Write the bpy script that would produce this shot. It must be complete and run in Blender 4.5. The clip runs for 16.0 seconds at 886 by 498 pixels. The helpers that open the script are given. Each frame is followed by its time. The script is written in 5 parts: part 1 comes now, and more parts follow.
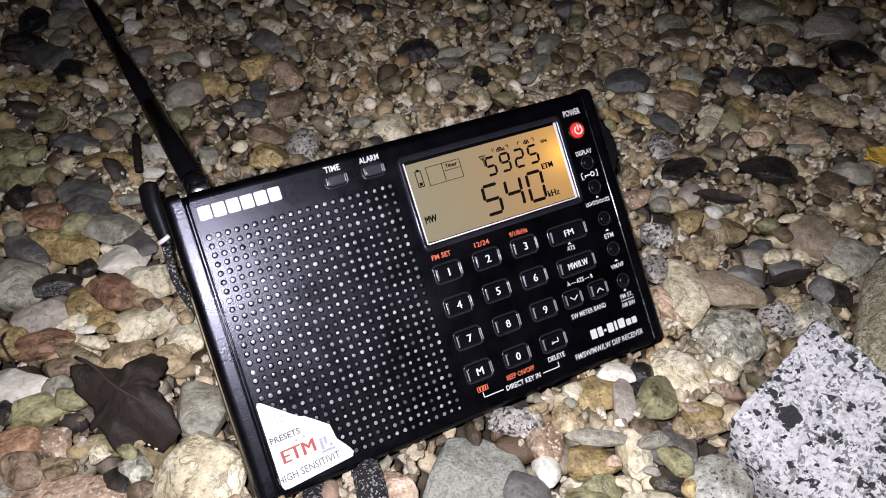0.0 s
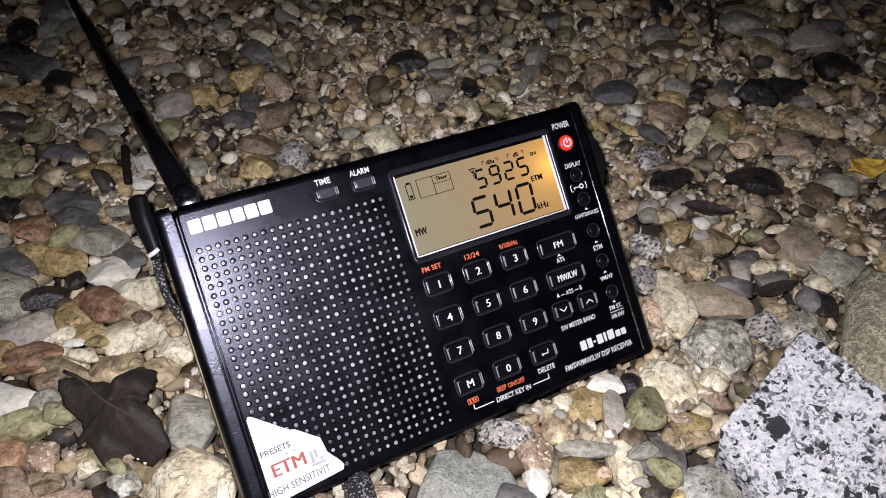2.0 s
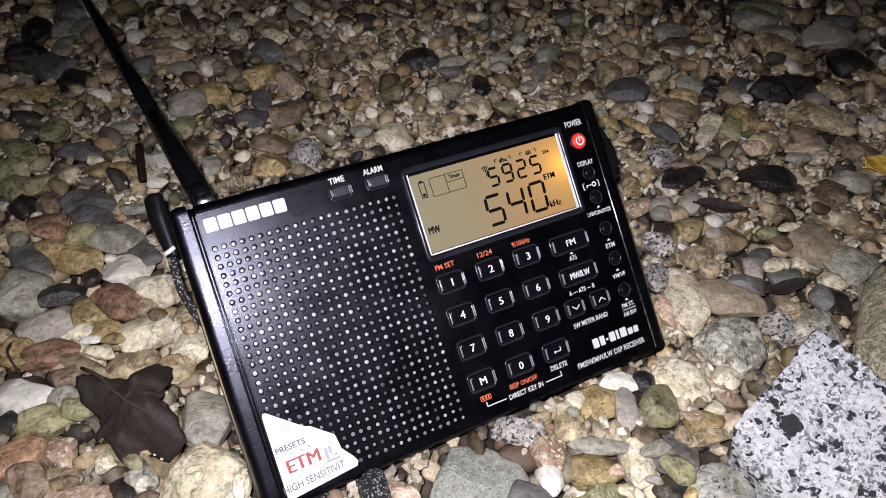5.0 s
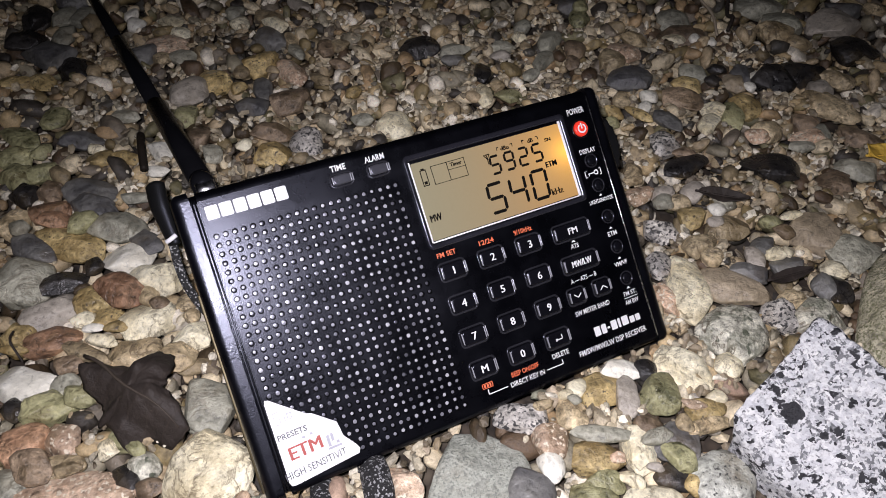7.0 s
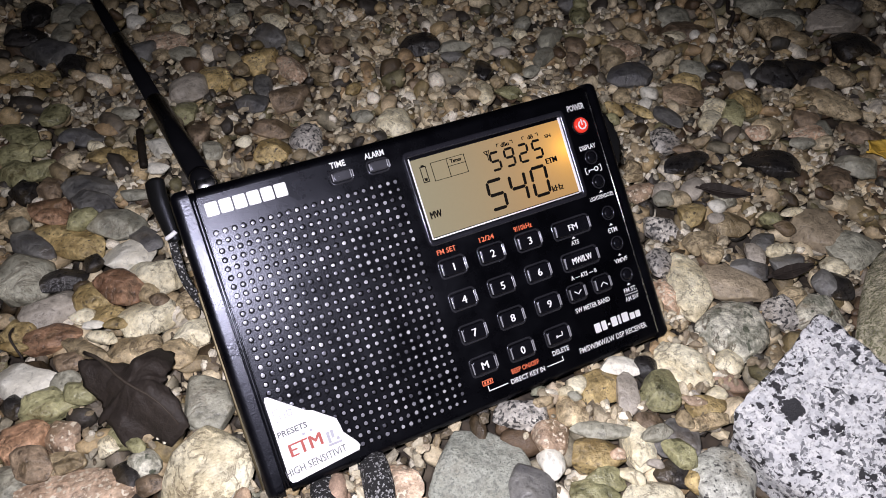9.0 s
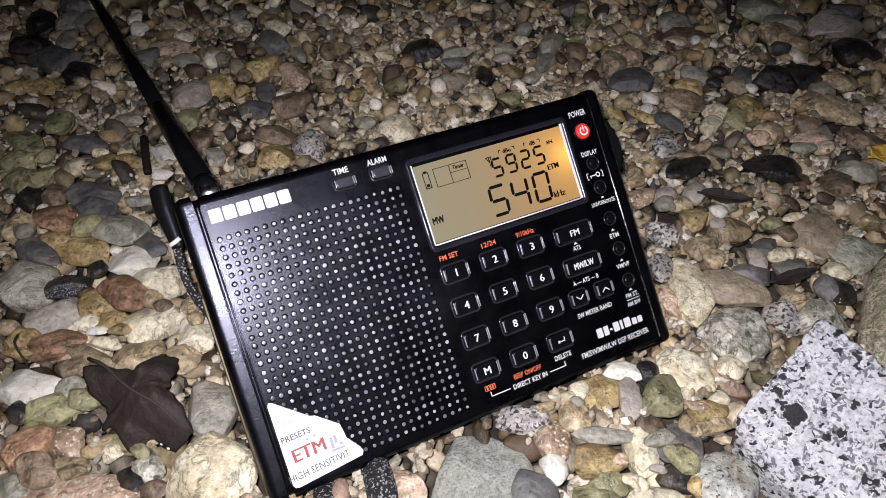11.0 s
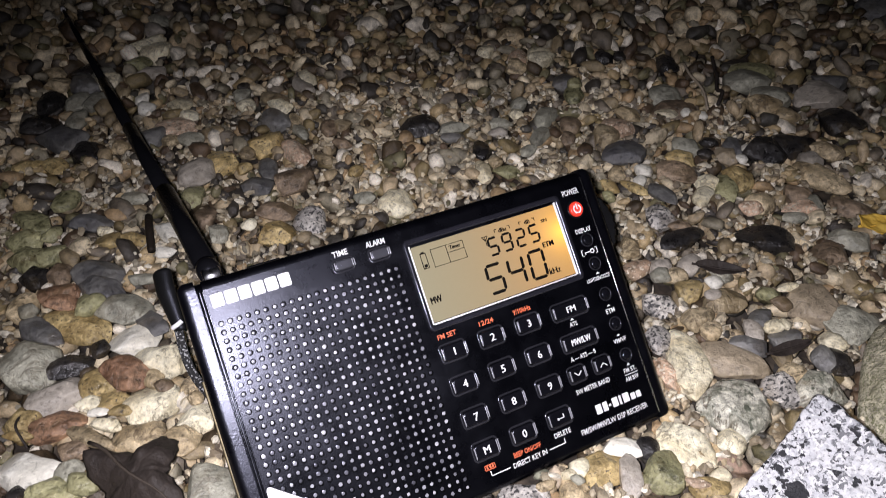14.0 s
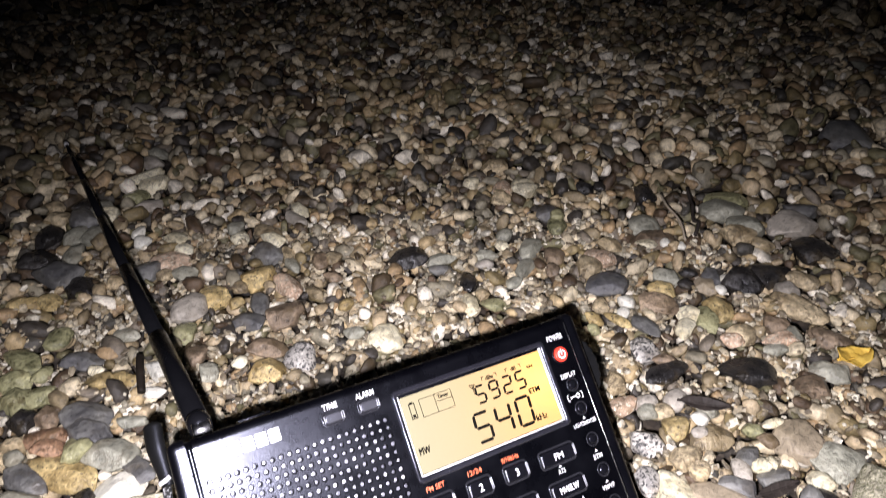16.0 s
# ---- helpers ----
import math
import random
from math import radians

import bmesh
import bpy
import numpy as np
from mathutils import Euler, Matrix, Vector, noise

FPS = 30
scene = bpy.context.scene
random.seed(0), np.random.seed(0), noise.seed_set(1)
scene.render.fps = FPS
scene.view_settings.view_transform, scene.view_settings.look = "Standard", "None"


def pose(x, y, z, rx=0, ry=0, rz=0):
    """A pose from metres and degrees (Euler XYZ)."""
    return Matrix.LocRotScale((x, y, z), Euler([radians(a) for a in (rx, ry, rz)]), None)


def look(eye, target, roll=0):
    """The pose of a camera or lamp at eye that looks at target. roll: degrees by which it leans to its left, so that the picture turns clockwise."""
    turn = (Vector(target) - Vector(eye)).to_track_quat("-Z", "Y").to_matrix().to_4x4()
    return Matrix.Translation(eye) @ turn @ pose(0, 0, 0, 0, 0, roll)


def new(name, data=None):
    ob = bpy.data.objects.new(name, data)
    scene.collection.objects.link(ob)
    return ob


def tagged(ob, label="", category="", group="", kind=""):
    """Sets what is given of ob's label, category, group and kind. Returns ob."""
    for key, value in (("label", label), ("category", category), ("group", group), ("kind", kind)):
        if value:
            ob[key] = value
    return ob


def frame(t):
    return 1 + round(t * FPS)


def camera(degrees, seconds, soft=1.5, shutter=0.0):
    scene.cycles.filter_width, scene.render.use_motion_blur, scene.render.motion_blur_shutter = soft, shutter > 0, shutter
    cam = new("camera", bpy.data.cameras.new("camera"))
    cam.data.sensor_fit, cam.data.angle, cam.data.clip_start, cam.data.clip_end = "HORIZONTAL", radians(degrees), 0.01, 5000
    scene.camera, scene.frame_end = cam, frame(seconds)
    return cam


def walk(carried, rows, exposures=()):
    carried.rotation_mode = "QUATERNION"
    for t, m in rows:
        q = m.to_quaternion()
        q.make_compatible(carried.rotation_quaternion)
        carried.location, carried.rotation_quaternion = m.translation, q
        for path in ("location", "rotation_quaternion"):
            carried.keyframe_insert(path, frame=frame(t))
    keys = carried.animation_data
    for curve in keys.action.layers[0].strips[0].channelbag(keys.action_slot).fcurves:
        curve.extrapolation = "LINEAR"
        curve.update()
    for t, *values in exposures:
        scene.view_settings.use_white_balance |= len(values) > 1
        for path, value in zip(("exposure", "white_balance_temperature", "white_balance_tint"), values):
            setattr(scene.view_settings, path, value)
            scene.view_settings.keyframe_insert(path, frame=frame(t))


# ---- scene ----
cam = camera(64.5, 16.0, soft=0.9, shutter=0.6)
ROWS = [
    (0, (0.00536, -0.08882, 0.18412), (0.06844, 0.03349, 0.03899), 1.61),
    (0.5, (0.00507, -0.08913, 0.18545), (0.06943, 0.03394, 0.04152), 1.91),
    (1, (0.00519, -0.08905, 0.18593), (0.06991, 0.03421, 0.04235), 1.86),
    (1.5, (0.00491, -0.08851, 0.18670), (0.06987, 0.03472, 0.04319), 1.89),
    (2, (0.00536, -0.08821, 0.18569), (0.07176, 0.03413, 0.04209), 2.38),
    (2.5, (0.00506, -0.08813, 0.18517), (0.07057, 0.03428, 0.04122), 1.71),
    (3, (0.00536, -0.08808, 0.18596), (0.07170, 0.03442, 0.04245), 2.26),
    (3.5, (0.00482, -0.08777, 0.18654), (0.07078, 0.03525, 0.04331), 2.12),
    (4, (0.00479, -0.08796, 0.18666), (0.07027, 0.03525, 0.04337), 2.04),
    (4.5, (0.00447, -0.08820, 0.18710), (0.06890, 0.03520, 0.04349), 1.66),
    (5, (0.00402, -0.08800, 0.18659), (0.06792, 0.03487, 0.04230), 1.64),
    (7.5, (0.00386, -0.08862, 0.18578), (0.06630, 0.03277, 0.03961), 1.42),
    (8, (0.00385, -0.08864, 0.18590), (0.06621, 0.03270, 0.03965), 1.39),
    (8.5, (0.00373, -0.08860, 0.18565), (0.06603, 0.03257, 0.03924), 1.45),
    (9, (0.00393, -0.08849, 0.18548), (0.06627, 0.03245, 0.03890), 1.46),
    (11.5, (0.00380, -0.08884, 0.18657), (0.06582, 0.03343, 0.04095), 1.06),
    (12, (0.00390, -0.08886, 0.18623), (0.06590, 0.03353, 0.04071), 1.04),
    (12.5, (0.00406, -0.08865, 0.18626), (0.06651, 0.03444, 0.04153), 0.95),
    (13, (0.00440, -0.08816, 0.18771), (0.06789, 0.03656, 0.04483), 0.87),
    (13.5, (0.00531, -0.08791, 0.19120), (0.07088, 0.04135, 0.05338), 0.62),
    (14, (0.00567, -0.08771, 0.19376), (0.07233, 0.04497, 0.05978), 0.22),
    (14.5, (0.00646, -0.08712, 0.19737), (0.07530, 0.04845, 0.06745), 0.41),
    (15, (0.00716, -0.08633, 0.20153), (0.07814, 0.05318, 0.07703), 0.15),
    (15.5, (0.00762, -0.08571, 0.20559), (0.08143, 0.05728, 0.08683), 0.26),
    (16, (0.00796, -0.08461, 0.21023), (0.08514, 0.06253, 0.09890), 0.36),
]
EXPOSURES = [(0.0, 0.0), (12.5, 0.0), (13.5, 0.14), (14.5, 0.55), (15.2, 1.0), (16.0, 1.5)]
walk(cam, [(t, look(eye, target, roll)) for t, eye, target, roll in ROWS], EXPOSURES)

# night: a nearly black sky, and the white light-emitting diode of the telephone beside its lens
world = bpy.data.worlds.new("night")
world.use_nodes = True
scene.world = world
world.node_tree.nodes["Background"].inputs["Color"].default_value = (0.5, 0.6, 1.0, 1)
world.node_tree.nodes["Background"].inputs["Strength"].default_value = 0.0015

torch = bpy.data.lights.new("torch", "SPOT")
torch.energy, torch.color, torch.shadow_soft_size = 3.2, (1.0, 0.955, 1.07), 0.003
torch.spot_size, torch.spot_blend = radians(134), 1.0
TORCH = (0.0, -0.084, 0.194)
lamp = new("torch", torch)
lamp.matrix_world = look(TORCH, (0.055, -0.024, 0.0))


# ---- materials ----
def nodes_of(name):
    mat = bpy.data.materials.new(name)
    mat.use_nodes = True
    return mat, mat.node_tree.nodes, mat.node_tree.links, mat.node_tree.nodes["Principled BSDF"]


def math_node(n, l, op, a, b):
    m = n.new("ShaderNodeMath")
    m.operation = op
    for i, v in enumerate((a, b)):
        if isinstance(v, (int, float)):
            m.inputs[i].default_value = v
        else:
            l.new(v, m.inputs[i])
    return m.outputs[0]


def mix(n, l, fac, a, b, how="MIX"):
    m = n.new("ShaderNodeMix")
    m.data_type, m.blend_type = "RGBA", how
    for socket, v in ((m.inputs[0], fac), (m.inputs[6], a), (m.inputs[7], b)):
        if isinstance(v, (int, float)):
            socket.default_value = v
        elif isinstance(v, tuple):
            socket.default_value = (*v, 1) if len(v) == 3 else v
        else:
            l.new(v, socket)
    return m.outputs[2]


def ramp(n, l, fac, stops, how="LINEAR"):
    r = n.new("ShaderNodeValToRGB")
    r.color_ramp.interpolation = how
    while len(r.color_ramp.elements) < len(stops):
        r.color_ramp.elements.new(0.5)
    for e, (p, c) in zip(r.color_ramp.elements, stops):
        e.position, e.color = p, (*c, 1) if isinstance(c, tuple) else (c, c, c, 1)
    l.new(fac, r.inputs[0])
    return r.outputs[0]


def noise_tex(n, l, where, scale, detail=3.0, rough=0.6, distortion=0.0):
    t = n.new("ShaderNodeTexNoise")
    t.inputs["Scale"].default_value, t.inputs["Detail"].default_value = scale, detail
    t.inputs["Roughness"].default_value, t.inputs["Distortion"].default_value = rough, distortion
    l.new(where, t.inputs["Vector"])
    return t.outputs["Fac"]


def bump(n, l, height, strength, distance):
    b = n.new("ShaderNodeBump")
    b.inputs["Strength"].default_value, b.inputs["Distance"].default_value = strength, distance
    l.new(height, b.inputs["Height"])
    return b.outputs[0]


def shifted(n, l, random_out):
    """World position moved by a random amount for each piece, so that no two stones show the same grain."""
    geo = n.new("ShaderNodeNewGeometry")
    add = n.new("ShaderNodeVectorMath")
    add.operation = "ADD"
    l.new(geo.outputs["Position"], add.inputs[0])
    comb = n.new("ShaderNodeCombineXYZ")
    for i, k in enumerate((3.1, 7.7, 5.3)):
        l.new(math_node(n, l, "MULTIPLY", random_out, k), comb.inputs[i])
    l.new(comb.outputs[0], add.inputs[1])
    return add.outputs[0]


def stone(name, light, dark, speck=None, vein=None, rough=0.44, speck_at=0.62, speck_scale=700, cracks=0.0, grainy=0.35, mottle=0.8):
    """One kind of stone: tones in clouds and patches, fine grain, stains, optional specks, veins and cracks."""
    mat, n, l, bsdf = nodes_of(name)
    info = n.new("ShaderNodeObjectInfo")
    where = shifted(n, l, info.outputs["Random"])
    clouds = noise_tex(n, l, where, 70, 6, 0.62, 0.3)
    patches = noise_tex(n, l, where, 260, 5, 0.66, 0.2)
    colour = mix(n, l, ramp(n, l, clouds, [(0.36, 0.0), (0.64, 1.0)]), dark, light)
    colour = mix(n, l, mottle, colour, ramp(n, l, patches, [(0.35, 0.42), (0.47, 0.9), (0.53, 1.05), (0.65, 1.45)]), "MULTIPLY")
    grain = noise_tex(n, l, where, 1100, 3, 0.65)
    colour = mix(n, l, grainy, colour, ramp(n, l, grain, [(0.3, 0.3), (0.5, 1.0), (0.72, 1.5)]), "MULTIPLY")
    pits = noise_tex(n, l, where, 520, 4, 0.7, 0.3)
    colour = mix(n, l, 0.35 + 0.45 * mottle, colour, ramp(n, l, pits, [(0.36, 0.35), (0.44, 1.0), (0.60, 1.0), (0.68, 1.35)]), "MULTIPLY")
    tone = ramp(n, l, info.outputs["Random"], [(0.0, 1 - 0.4 * mottle), (0.5, 0.97), (1.0, 1 + 0.22 * mottle)])
    colour = mix(n, l, 1.0, colour, tone, "MULTIPLY")
    stains = ramp(n, l, noise_tex(n, l, where, 48, 6, 0.7, 0.3), [(0.52, 0.0), (0.68, 1.0)])
    colour = mix(n, l, math_node(n, l, "MULTIPLY", stains, 0.75 * mottle), colour, (0.17, 0.12, 0.05))
    if speck:
        spots = noise_tex(n, l, where, speck_scale, 2, 0.5)
        colour = mix(n, l, ramp(n, l, spots, [(speck_at - 0.03, 0.0), (speck_at + 0.03, 1.0)]), colour, speck)
    if vein:
        band = noise_tex(n, l, where, 85, 6, 0.64, 0.6)
        colour = mix(n, l, ramp(n, l, band, [(0.44, 0.0), (0.49, 0.6), (0.51, 0.6), (0.56, 0.0)]), colour, vein)
    height = math_node(n, l, "ADD", math_node(n, l, "MULTIPLY", clouds, 1.5), math_node(n, l, "ADD", patches, math_node(n, l, "ADD", math_node(n, l, "MULTIPLY", grain, 0.3), math_node(n, l, "MULTIPLY", pits, 0.8))))
    if cracks:
        thin = ramp(n, l, noise_tex(n, l, where, 62, 6, 0.66, 0.7), [(0.480, 0.0), (0.496, 1.0), (0.504, 1.0), (0.520, 0.0)])
        some = ramp(n, l, noise_tex(n, l, where, 90, 2, 0.5), [(0.40, 0.0), (0.50, 1.0)])
        line_ = math_node(n, l, "MULTIPLY", math_node(n, l, "MULTIPLY", thin, some), cracks)
        colour = mix(n, l, line_, colour, (0.13, 0.095, 0.055))
        height = math_node(n, l, "SUBTRACT", height, line_)
    l.new(colour, bsdf.inputs["Base Color"])
    l.new(ramp(n, l, patches, [(0.3, rough - 0.15), (0.7, rough + 0.15)]), bsdf.inputs["Roughness"])
    bsdf.inputs["Specular IOR Level"].default_value = 0.5
    l.new(bump(n, l, height, 0.36 + 0.36 * mottle, 0.0013), bsdf.inputs["Normal"])
    return mat


STONES = {
    "grey": stone("grey stone", (0.49, 0.475, 0.37), (0.28, 0.275, 0.215), cracks=0.35, mottle=0.5, grainy=0.25),
    "lilac": stone("pale lilac stone", (0.50, 0.45, 0.37), (0.36, 0.325, 0.27), mottle=0.35, grainy=0.2),
    "slate": stone("grey slate", (0.21, 0.205, 0.185), (0.085, 0.084, 0.086), rough=0.42, mottle=0.4, grainy=0.2),
    "dark": stone("dark basalt", (0.042, 0.038, 0.034), (0.014, 0.013, 0.013), rough=0.32, mottle=0.4),
    "brown": stone("brown stone", (0.40, 0.30, 0.20), (0.14, 0.10, 0.062)),
    "clay": stone("smooth tan clay stone", (0.45, 0.37, 0.26), (0.32, 0.26, 0.17), mottle=0.45, grainy=0.15),
    "tan": stone("tan sandstone", (0.65, 0.53, 0.33), (0.31, 0.235, 0.13), cracks=0.6),
    "cream": stone("cream quartzite", (0.93, 0.87, 0.64), (0.74, 0.65, 0.42), cracks=0.55, mottle=0.5, grainy=0.25),
    "white": stone("white quartz", (0.92, 0.90, 0.78), (0.82, 0.78, 0.64), mottle=0.2, grainy=0.12),
    "ochre": stone("ochre stone", (0.63, 0.49, 0.23), (0.27, 0.185, 0.07), speck=(0.10, 0.08, 0.05), speck_at=0.66),
    "rust": stone("rust red stone", (0.52, 0.32, 0.19), (0.20, 0.10, 0.055), cracks=0.4),
    "pink": stone("pinkish granite", (0.74, 0.56, 0.40), (0.45, 0.30, 0.19), speck=(0.72, 0.63, 0.48), speck_at=0.6),
    "green": stone("olive green stone", (0.40, 0.38, 0.20), (0.13, 0.13, 0.065), vein=(0.44, 0.42, 0.23), rough=0.34),
    "speck": stone("black and white speckled stone", (0.66, 0.62, 0.54), (0.36, 0.34, 0.31), speck=(0.06, 0.058, 0.055), speck_at=0.56, speck_scale=760),
    "vein": stone("green veined marble", (0.72, 0.69, 0.56), (0.48, 0.47, 0.37), vein=(0.15, 0.16, 0.11), speck=(0.11, 0.12, 0.085), speck_at=0.62, speck_scale=330, cracks=0.7),
    "mossy": stone("mossy tan stone", (0.64, 0.59, 0.43), (0.40, 0.37, 0.25), speck=(0.19, 0.19, 0.10), speck_at=0.55, rough=0.75, speck_scale=1300),
    "slab": stone("grey green sandstone", (0.38, 0.39, 0.33), (0.31, 0.32, 0.265), speck=(0.19, 0.20, 0.17), speck_at=0.60, rough=0.75, speck_scale=1400, mottle=0.35),
    "granite": stone("white granite with greenish cast", (0.74, 0.74, 0.64), (0.55, 0.56, 0.47), speck=(0.06, 0.06, 0.055), speck_at=0.64, speck_scale=620),
}
LOOKS = {
    "grey": ("smooth mid-grey pebble lying in the gravel", "pebble"), "lilac": ("pale lilac-grey smooth oval pebble", "pebble"),
    "slate": ("blue-grey slate pebble with a dull sheen", "pebble"), "dark": ("nearly black basalt pebble, smooth", "pebble"),
    "clay": ("smooth tan-brown pebble with faint stains", "pebble"), "brown": ("rounded brown pebble with darker clouds", "pebble"), "tan": ("tan sandstone pebble, slightly rough", "pebble"),
    "cream": ("cream quartzite stone with brown cracks", "stone"), "white": ("bright white quartz pebble, rounded", "pebble"),
    "ochre": ("ochre yellow pebble with dark pits", "pebble"), "rust": ("rust-red pebble with brown stains", "pebble"),
    "pink": ("pinkish granite pebble with pale grains", "pebble"), "green": ("olive green pebble with lighter veins", "pebble"),
    "speck": ("black and white speckled angular pebble", "pebble"), "vein": ("pale marble stone with dark green veins", "stone"),
    "mossy": ("large mossy tan boulder beside the granite", "boulder"), "slab": ("flat grey-green sandstone slab before the radio", "stone"),
    "granite": ("small white granite stone with black flecks", "stone"),
}


GRAVEL_TONES = [(0.34, 0.28, 0.18), (0.56, 0.46, 0.31), (0.12, 0.09, 0.055), (0.70, 0.61, 0.44), (0.37, 0.335, 0.25), (0.32, 0.26, 0.145),
                (0.10, 0.088, 0.074), (0.74, 0.65, 0.47), (0.23, 0.21, 0.125), (0.46, 0.345, 0.21), (0.13, 0.12, 0.10), (0.54, 0.43, 0.26),
                (0.26, 0.225, 0.175), (0.85, 0.79, 0.66), (0.16, 0.115, 0.075), (0.50, 0.41, 0.27)]
GRIT_TONES = [(0.47, 0.41, 0.30), (0.66, 0.60, 0.46), (0.33, 0.28, 0.20), (0.78, 0.73, 0.60), (0.42, 0.385, 0.30), (0.52, 0.43, 0.29), (0.25, 0.21, 0.15), (0.60, 0.53, 0.39)]


def gravel_material(name, tones):
    """Loose gravel: each stone takes its tone from the mix of stones in the bed."""
    mat, n, l, bsdf = nodes_of(name)
    geo = n.new("ShaderNodeNewGeometry")
    pick = geo.outputs["Random Per Island"]
    colour = ramp(n, l, pick, [(i / len(tones), tuple(1.1 * k**1.25 for k in c)) for i, c in enumerate(tones)], "CONSTANT")
    where = shifted(n, l, pick)
    clouds = noise_tex(n, l, where, 190, 4, 0.65, 0.5)
    grain = noise_tex(n, l, where, 1500, 3, 0.7)
    colour = mix(n, l, 0.9, colour, ramp(n, l, clouds, [(0.34, 0.4), (0.47, 0.9), (0.54, 1.1), (0.66, 1.45)]), "MULTIPLY")
    colour = mix(n, l, 0.4, colour, ramp(n, l, grain, [(0.28, 0.35), (0.5, 1.0), (0.75, 1.4)]), "MULTIPLY")
    broad = noise_tex(n, l, geo.outputs["Position"], 13, 4, 0.6, 0.5)
    colour = mix(n, l, 0.7, colour, ramp(n, l, broad, [(0.35, 0.5), (0.5, 0.9), (0.65, 1.15)]), "MULTIPLY")
    l.new(colour, bsdf.inputs["Base Color"])
    l.new(ramp(n, l, grain, [(0.3, 0.28), (0.7, 0.6)]), bsdf.inputs["Roughness"])
    bsdf.inputs["Specular IOR Level"].default_value = 0.55
    l.new(bump(n, l, math_node(n, l, "ADD", clouds, grain), 0.5, 0.001), bsdf.inputs["Normal"])
    return mat


def gravel_piece_material():
    mat, n, l, bsdf = nodes_of("gravel pieces")
    info = n.new("ShaderNodeObjectInfo")
    pick = info.outputs["Random"]
    tones = [(0.32, 0.26, 0.18), (0.50, 0.41, 0.29), (0.22, 0.17, 0.12), (0.60, 0.52, 0.38), (0.36, 0.33, 0.28), (0.43, 0.31, 0.20), (0.12, 0.115, 0.11), (0.66, 0.60, 0.48), (0.28, 0.28, 0.20), (0.40, 0.28, 0.20)]
    colour = ramp(n, l, pick, [(i / len(tones), c) for i, c in enumerate(tones)], "CONSTANT")
    where = shifted(n, l, pick)
    clouds = noise_tex(n, l, where, 170, 4, 0.65, 0.5)
    grain = noise_tex(n, l, where, 1500, 3, 0.7)
    colour = mix(n, l, 0.9, colour, ramp(n, l, clouds, [(0.34, 0.4), (0.47, 0.9), (0.54, 1.1), (0.66, 1.45)]), "MULTIPLY")
    colour = mix(n, l, 0.4, colour, ramp(n, l, grain, [(0.28, 0.35), (0.5, 1.0), (0.75, 1.4)]), "MULTIPLY")
    l.new(colour, bsdf.inputs["Base Color"])
    l.new(ramp(n, l, grain, [(0.3, 0.42), (0.7, 0.7)]), bsdf.inputs["Roughness"])
    l.new(bump(n, l, math_node(n, l, "ADD", clouds, grain), 0.5, 0.001), bsdf.inputs["Normal"])
    return mat


def soil_material():
    mat, n, l, bsdf = nodes_of("gravelly soil darkened as shaded gaps")
    geo = n.new("ShaderNodeNewGeometry")
    v = n.new("ShaderNodeTexVoronoi")
    v.inputs["Scale"].default_value = 260
    l.new(geo.outputs["Position"], v.inputs["Vector"])
    sep = n.new("ShaderNodeSeparateColor")
    l.new(v.outputs["Color"], sep.inputs[0])
    # soil tones kept very dark: the shade between the pebbles is in the colour
    colour = ramp(n, l, sep.outputs[0], [(0.0, (0.03, 0.022, 0.015)), (0.4, (0.07, 0.052, 0.036)), (0.8, (0.12, 0.095, 0.065)), (1.0, (0.05, 0.045, 0.04))])
    # and darker towards the sunken edge of each cell, as shade in creases
    colour = mix(n, l, 0.8, colour, ramp(n, l, v.outputs["Distance"], [(0.2, 1.0), (0.8, 0.3)]), "MULTIPLY")
    l.new(colour, bsdf.inputs["Base Color"])
    bsdf.inputs["Roughness"].default_value = 0.9
    l.new(bump(n, l, v.outputs["Distance"], -1.0, 0.01), bsdf.inputs["Normal"])
    return mat


def plastic(name, colour, rough, spec=0.5, grain_scale=2500, grain=0.25, dust=0.0):
    mat, n, l, bsdf = nodes_of(name)
    geo = n.new("ShaderNodeNewGeometry")
    fine = noise_tex(n, l, geo.outputs["Position"], grain_scale, 2, 0.6)
    wear = noise_tex(n, l, geo.outputs["Position"], 90, 5, 0.65)
    col = mix(n, l, ramp(n, l, wear, [(0.4, 0.0), (0.75, 1.0)]), colour, tuple(min(1, c * 1.35 + dust) for c in colour))
    l.new(col, bsdf.inputs["Base Color"])
    l.new(ramp(n, l, wear, [(0.3, max(0.02, rough - 0.06)), (0.7, rough + 0.08)]), bsdf.inputs["Roughness"])
    bsdf.inputs["Specular IOR Level"].default_value = spec
    bsdf.inputs["Specular Tint"].default_value = (0.80, 0.83, 1.0, 1)
    if grain:
        l.new(bump(n, l, fine, grain, 0.0003), bsdf.inputs["Normal"])
    return mat


def metal(name, colour, rough):
    mat, n, l, bsdf = nodes_of(name)
    geo = n.new("ShaderNodeNewGeometry")
    wear = noise_tex(n, l, geo.outputs["Position"], 400, 4, 0.6)
    bsdf.inputs["Metallic"].default_value = 1
    bsdf.inputs["Base Color"].default_value = (*colour, 1)
    l.new(ramp(n, l, wear, [(0.3, rough), (0.7, rough + 0.15)]), bsdf.inputs["Roughness"])
    return mat


def ink(name, colour, rough=0.5):
    mat, n, l, bsdf = nodes_of(name)
    geo = n.new("ShaderNodeNewGeometry")
    wear = noise_tex(n, l, geo.outputs["Position"], 1500, 3, 0.6)
    l.new(mix(n, l, ramp(n, l, wear, [(0.3, 0.0), (0.8, 1.0)]), colour, tuple(c * 0.8 for c in colour)), bsdf.inputs["Base Color"])
    bsdf.inputs["Roughness"].default_value = rough
    return mat


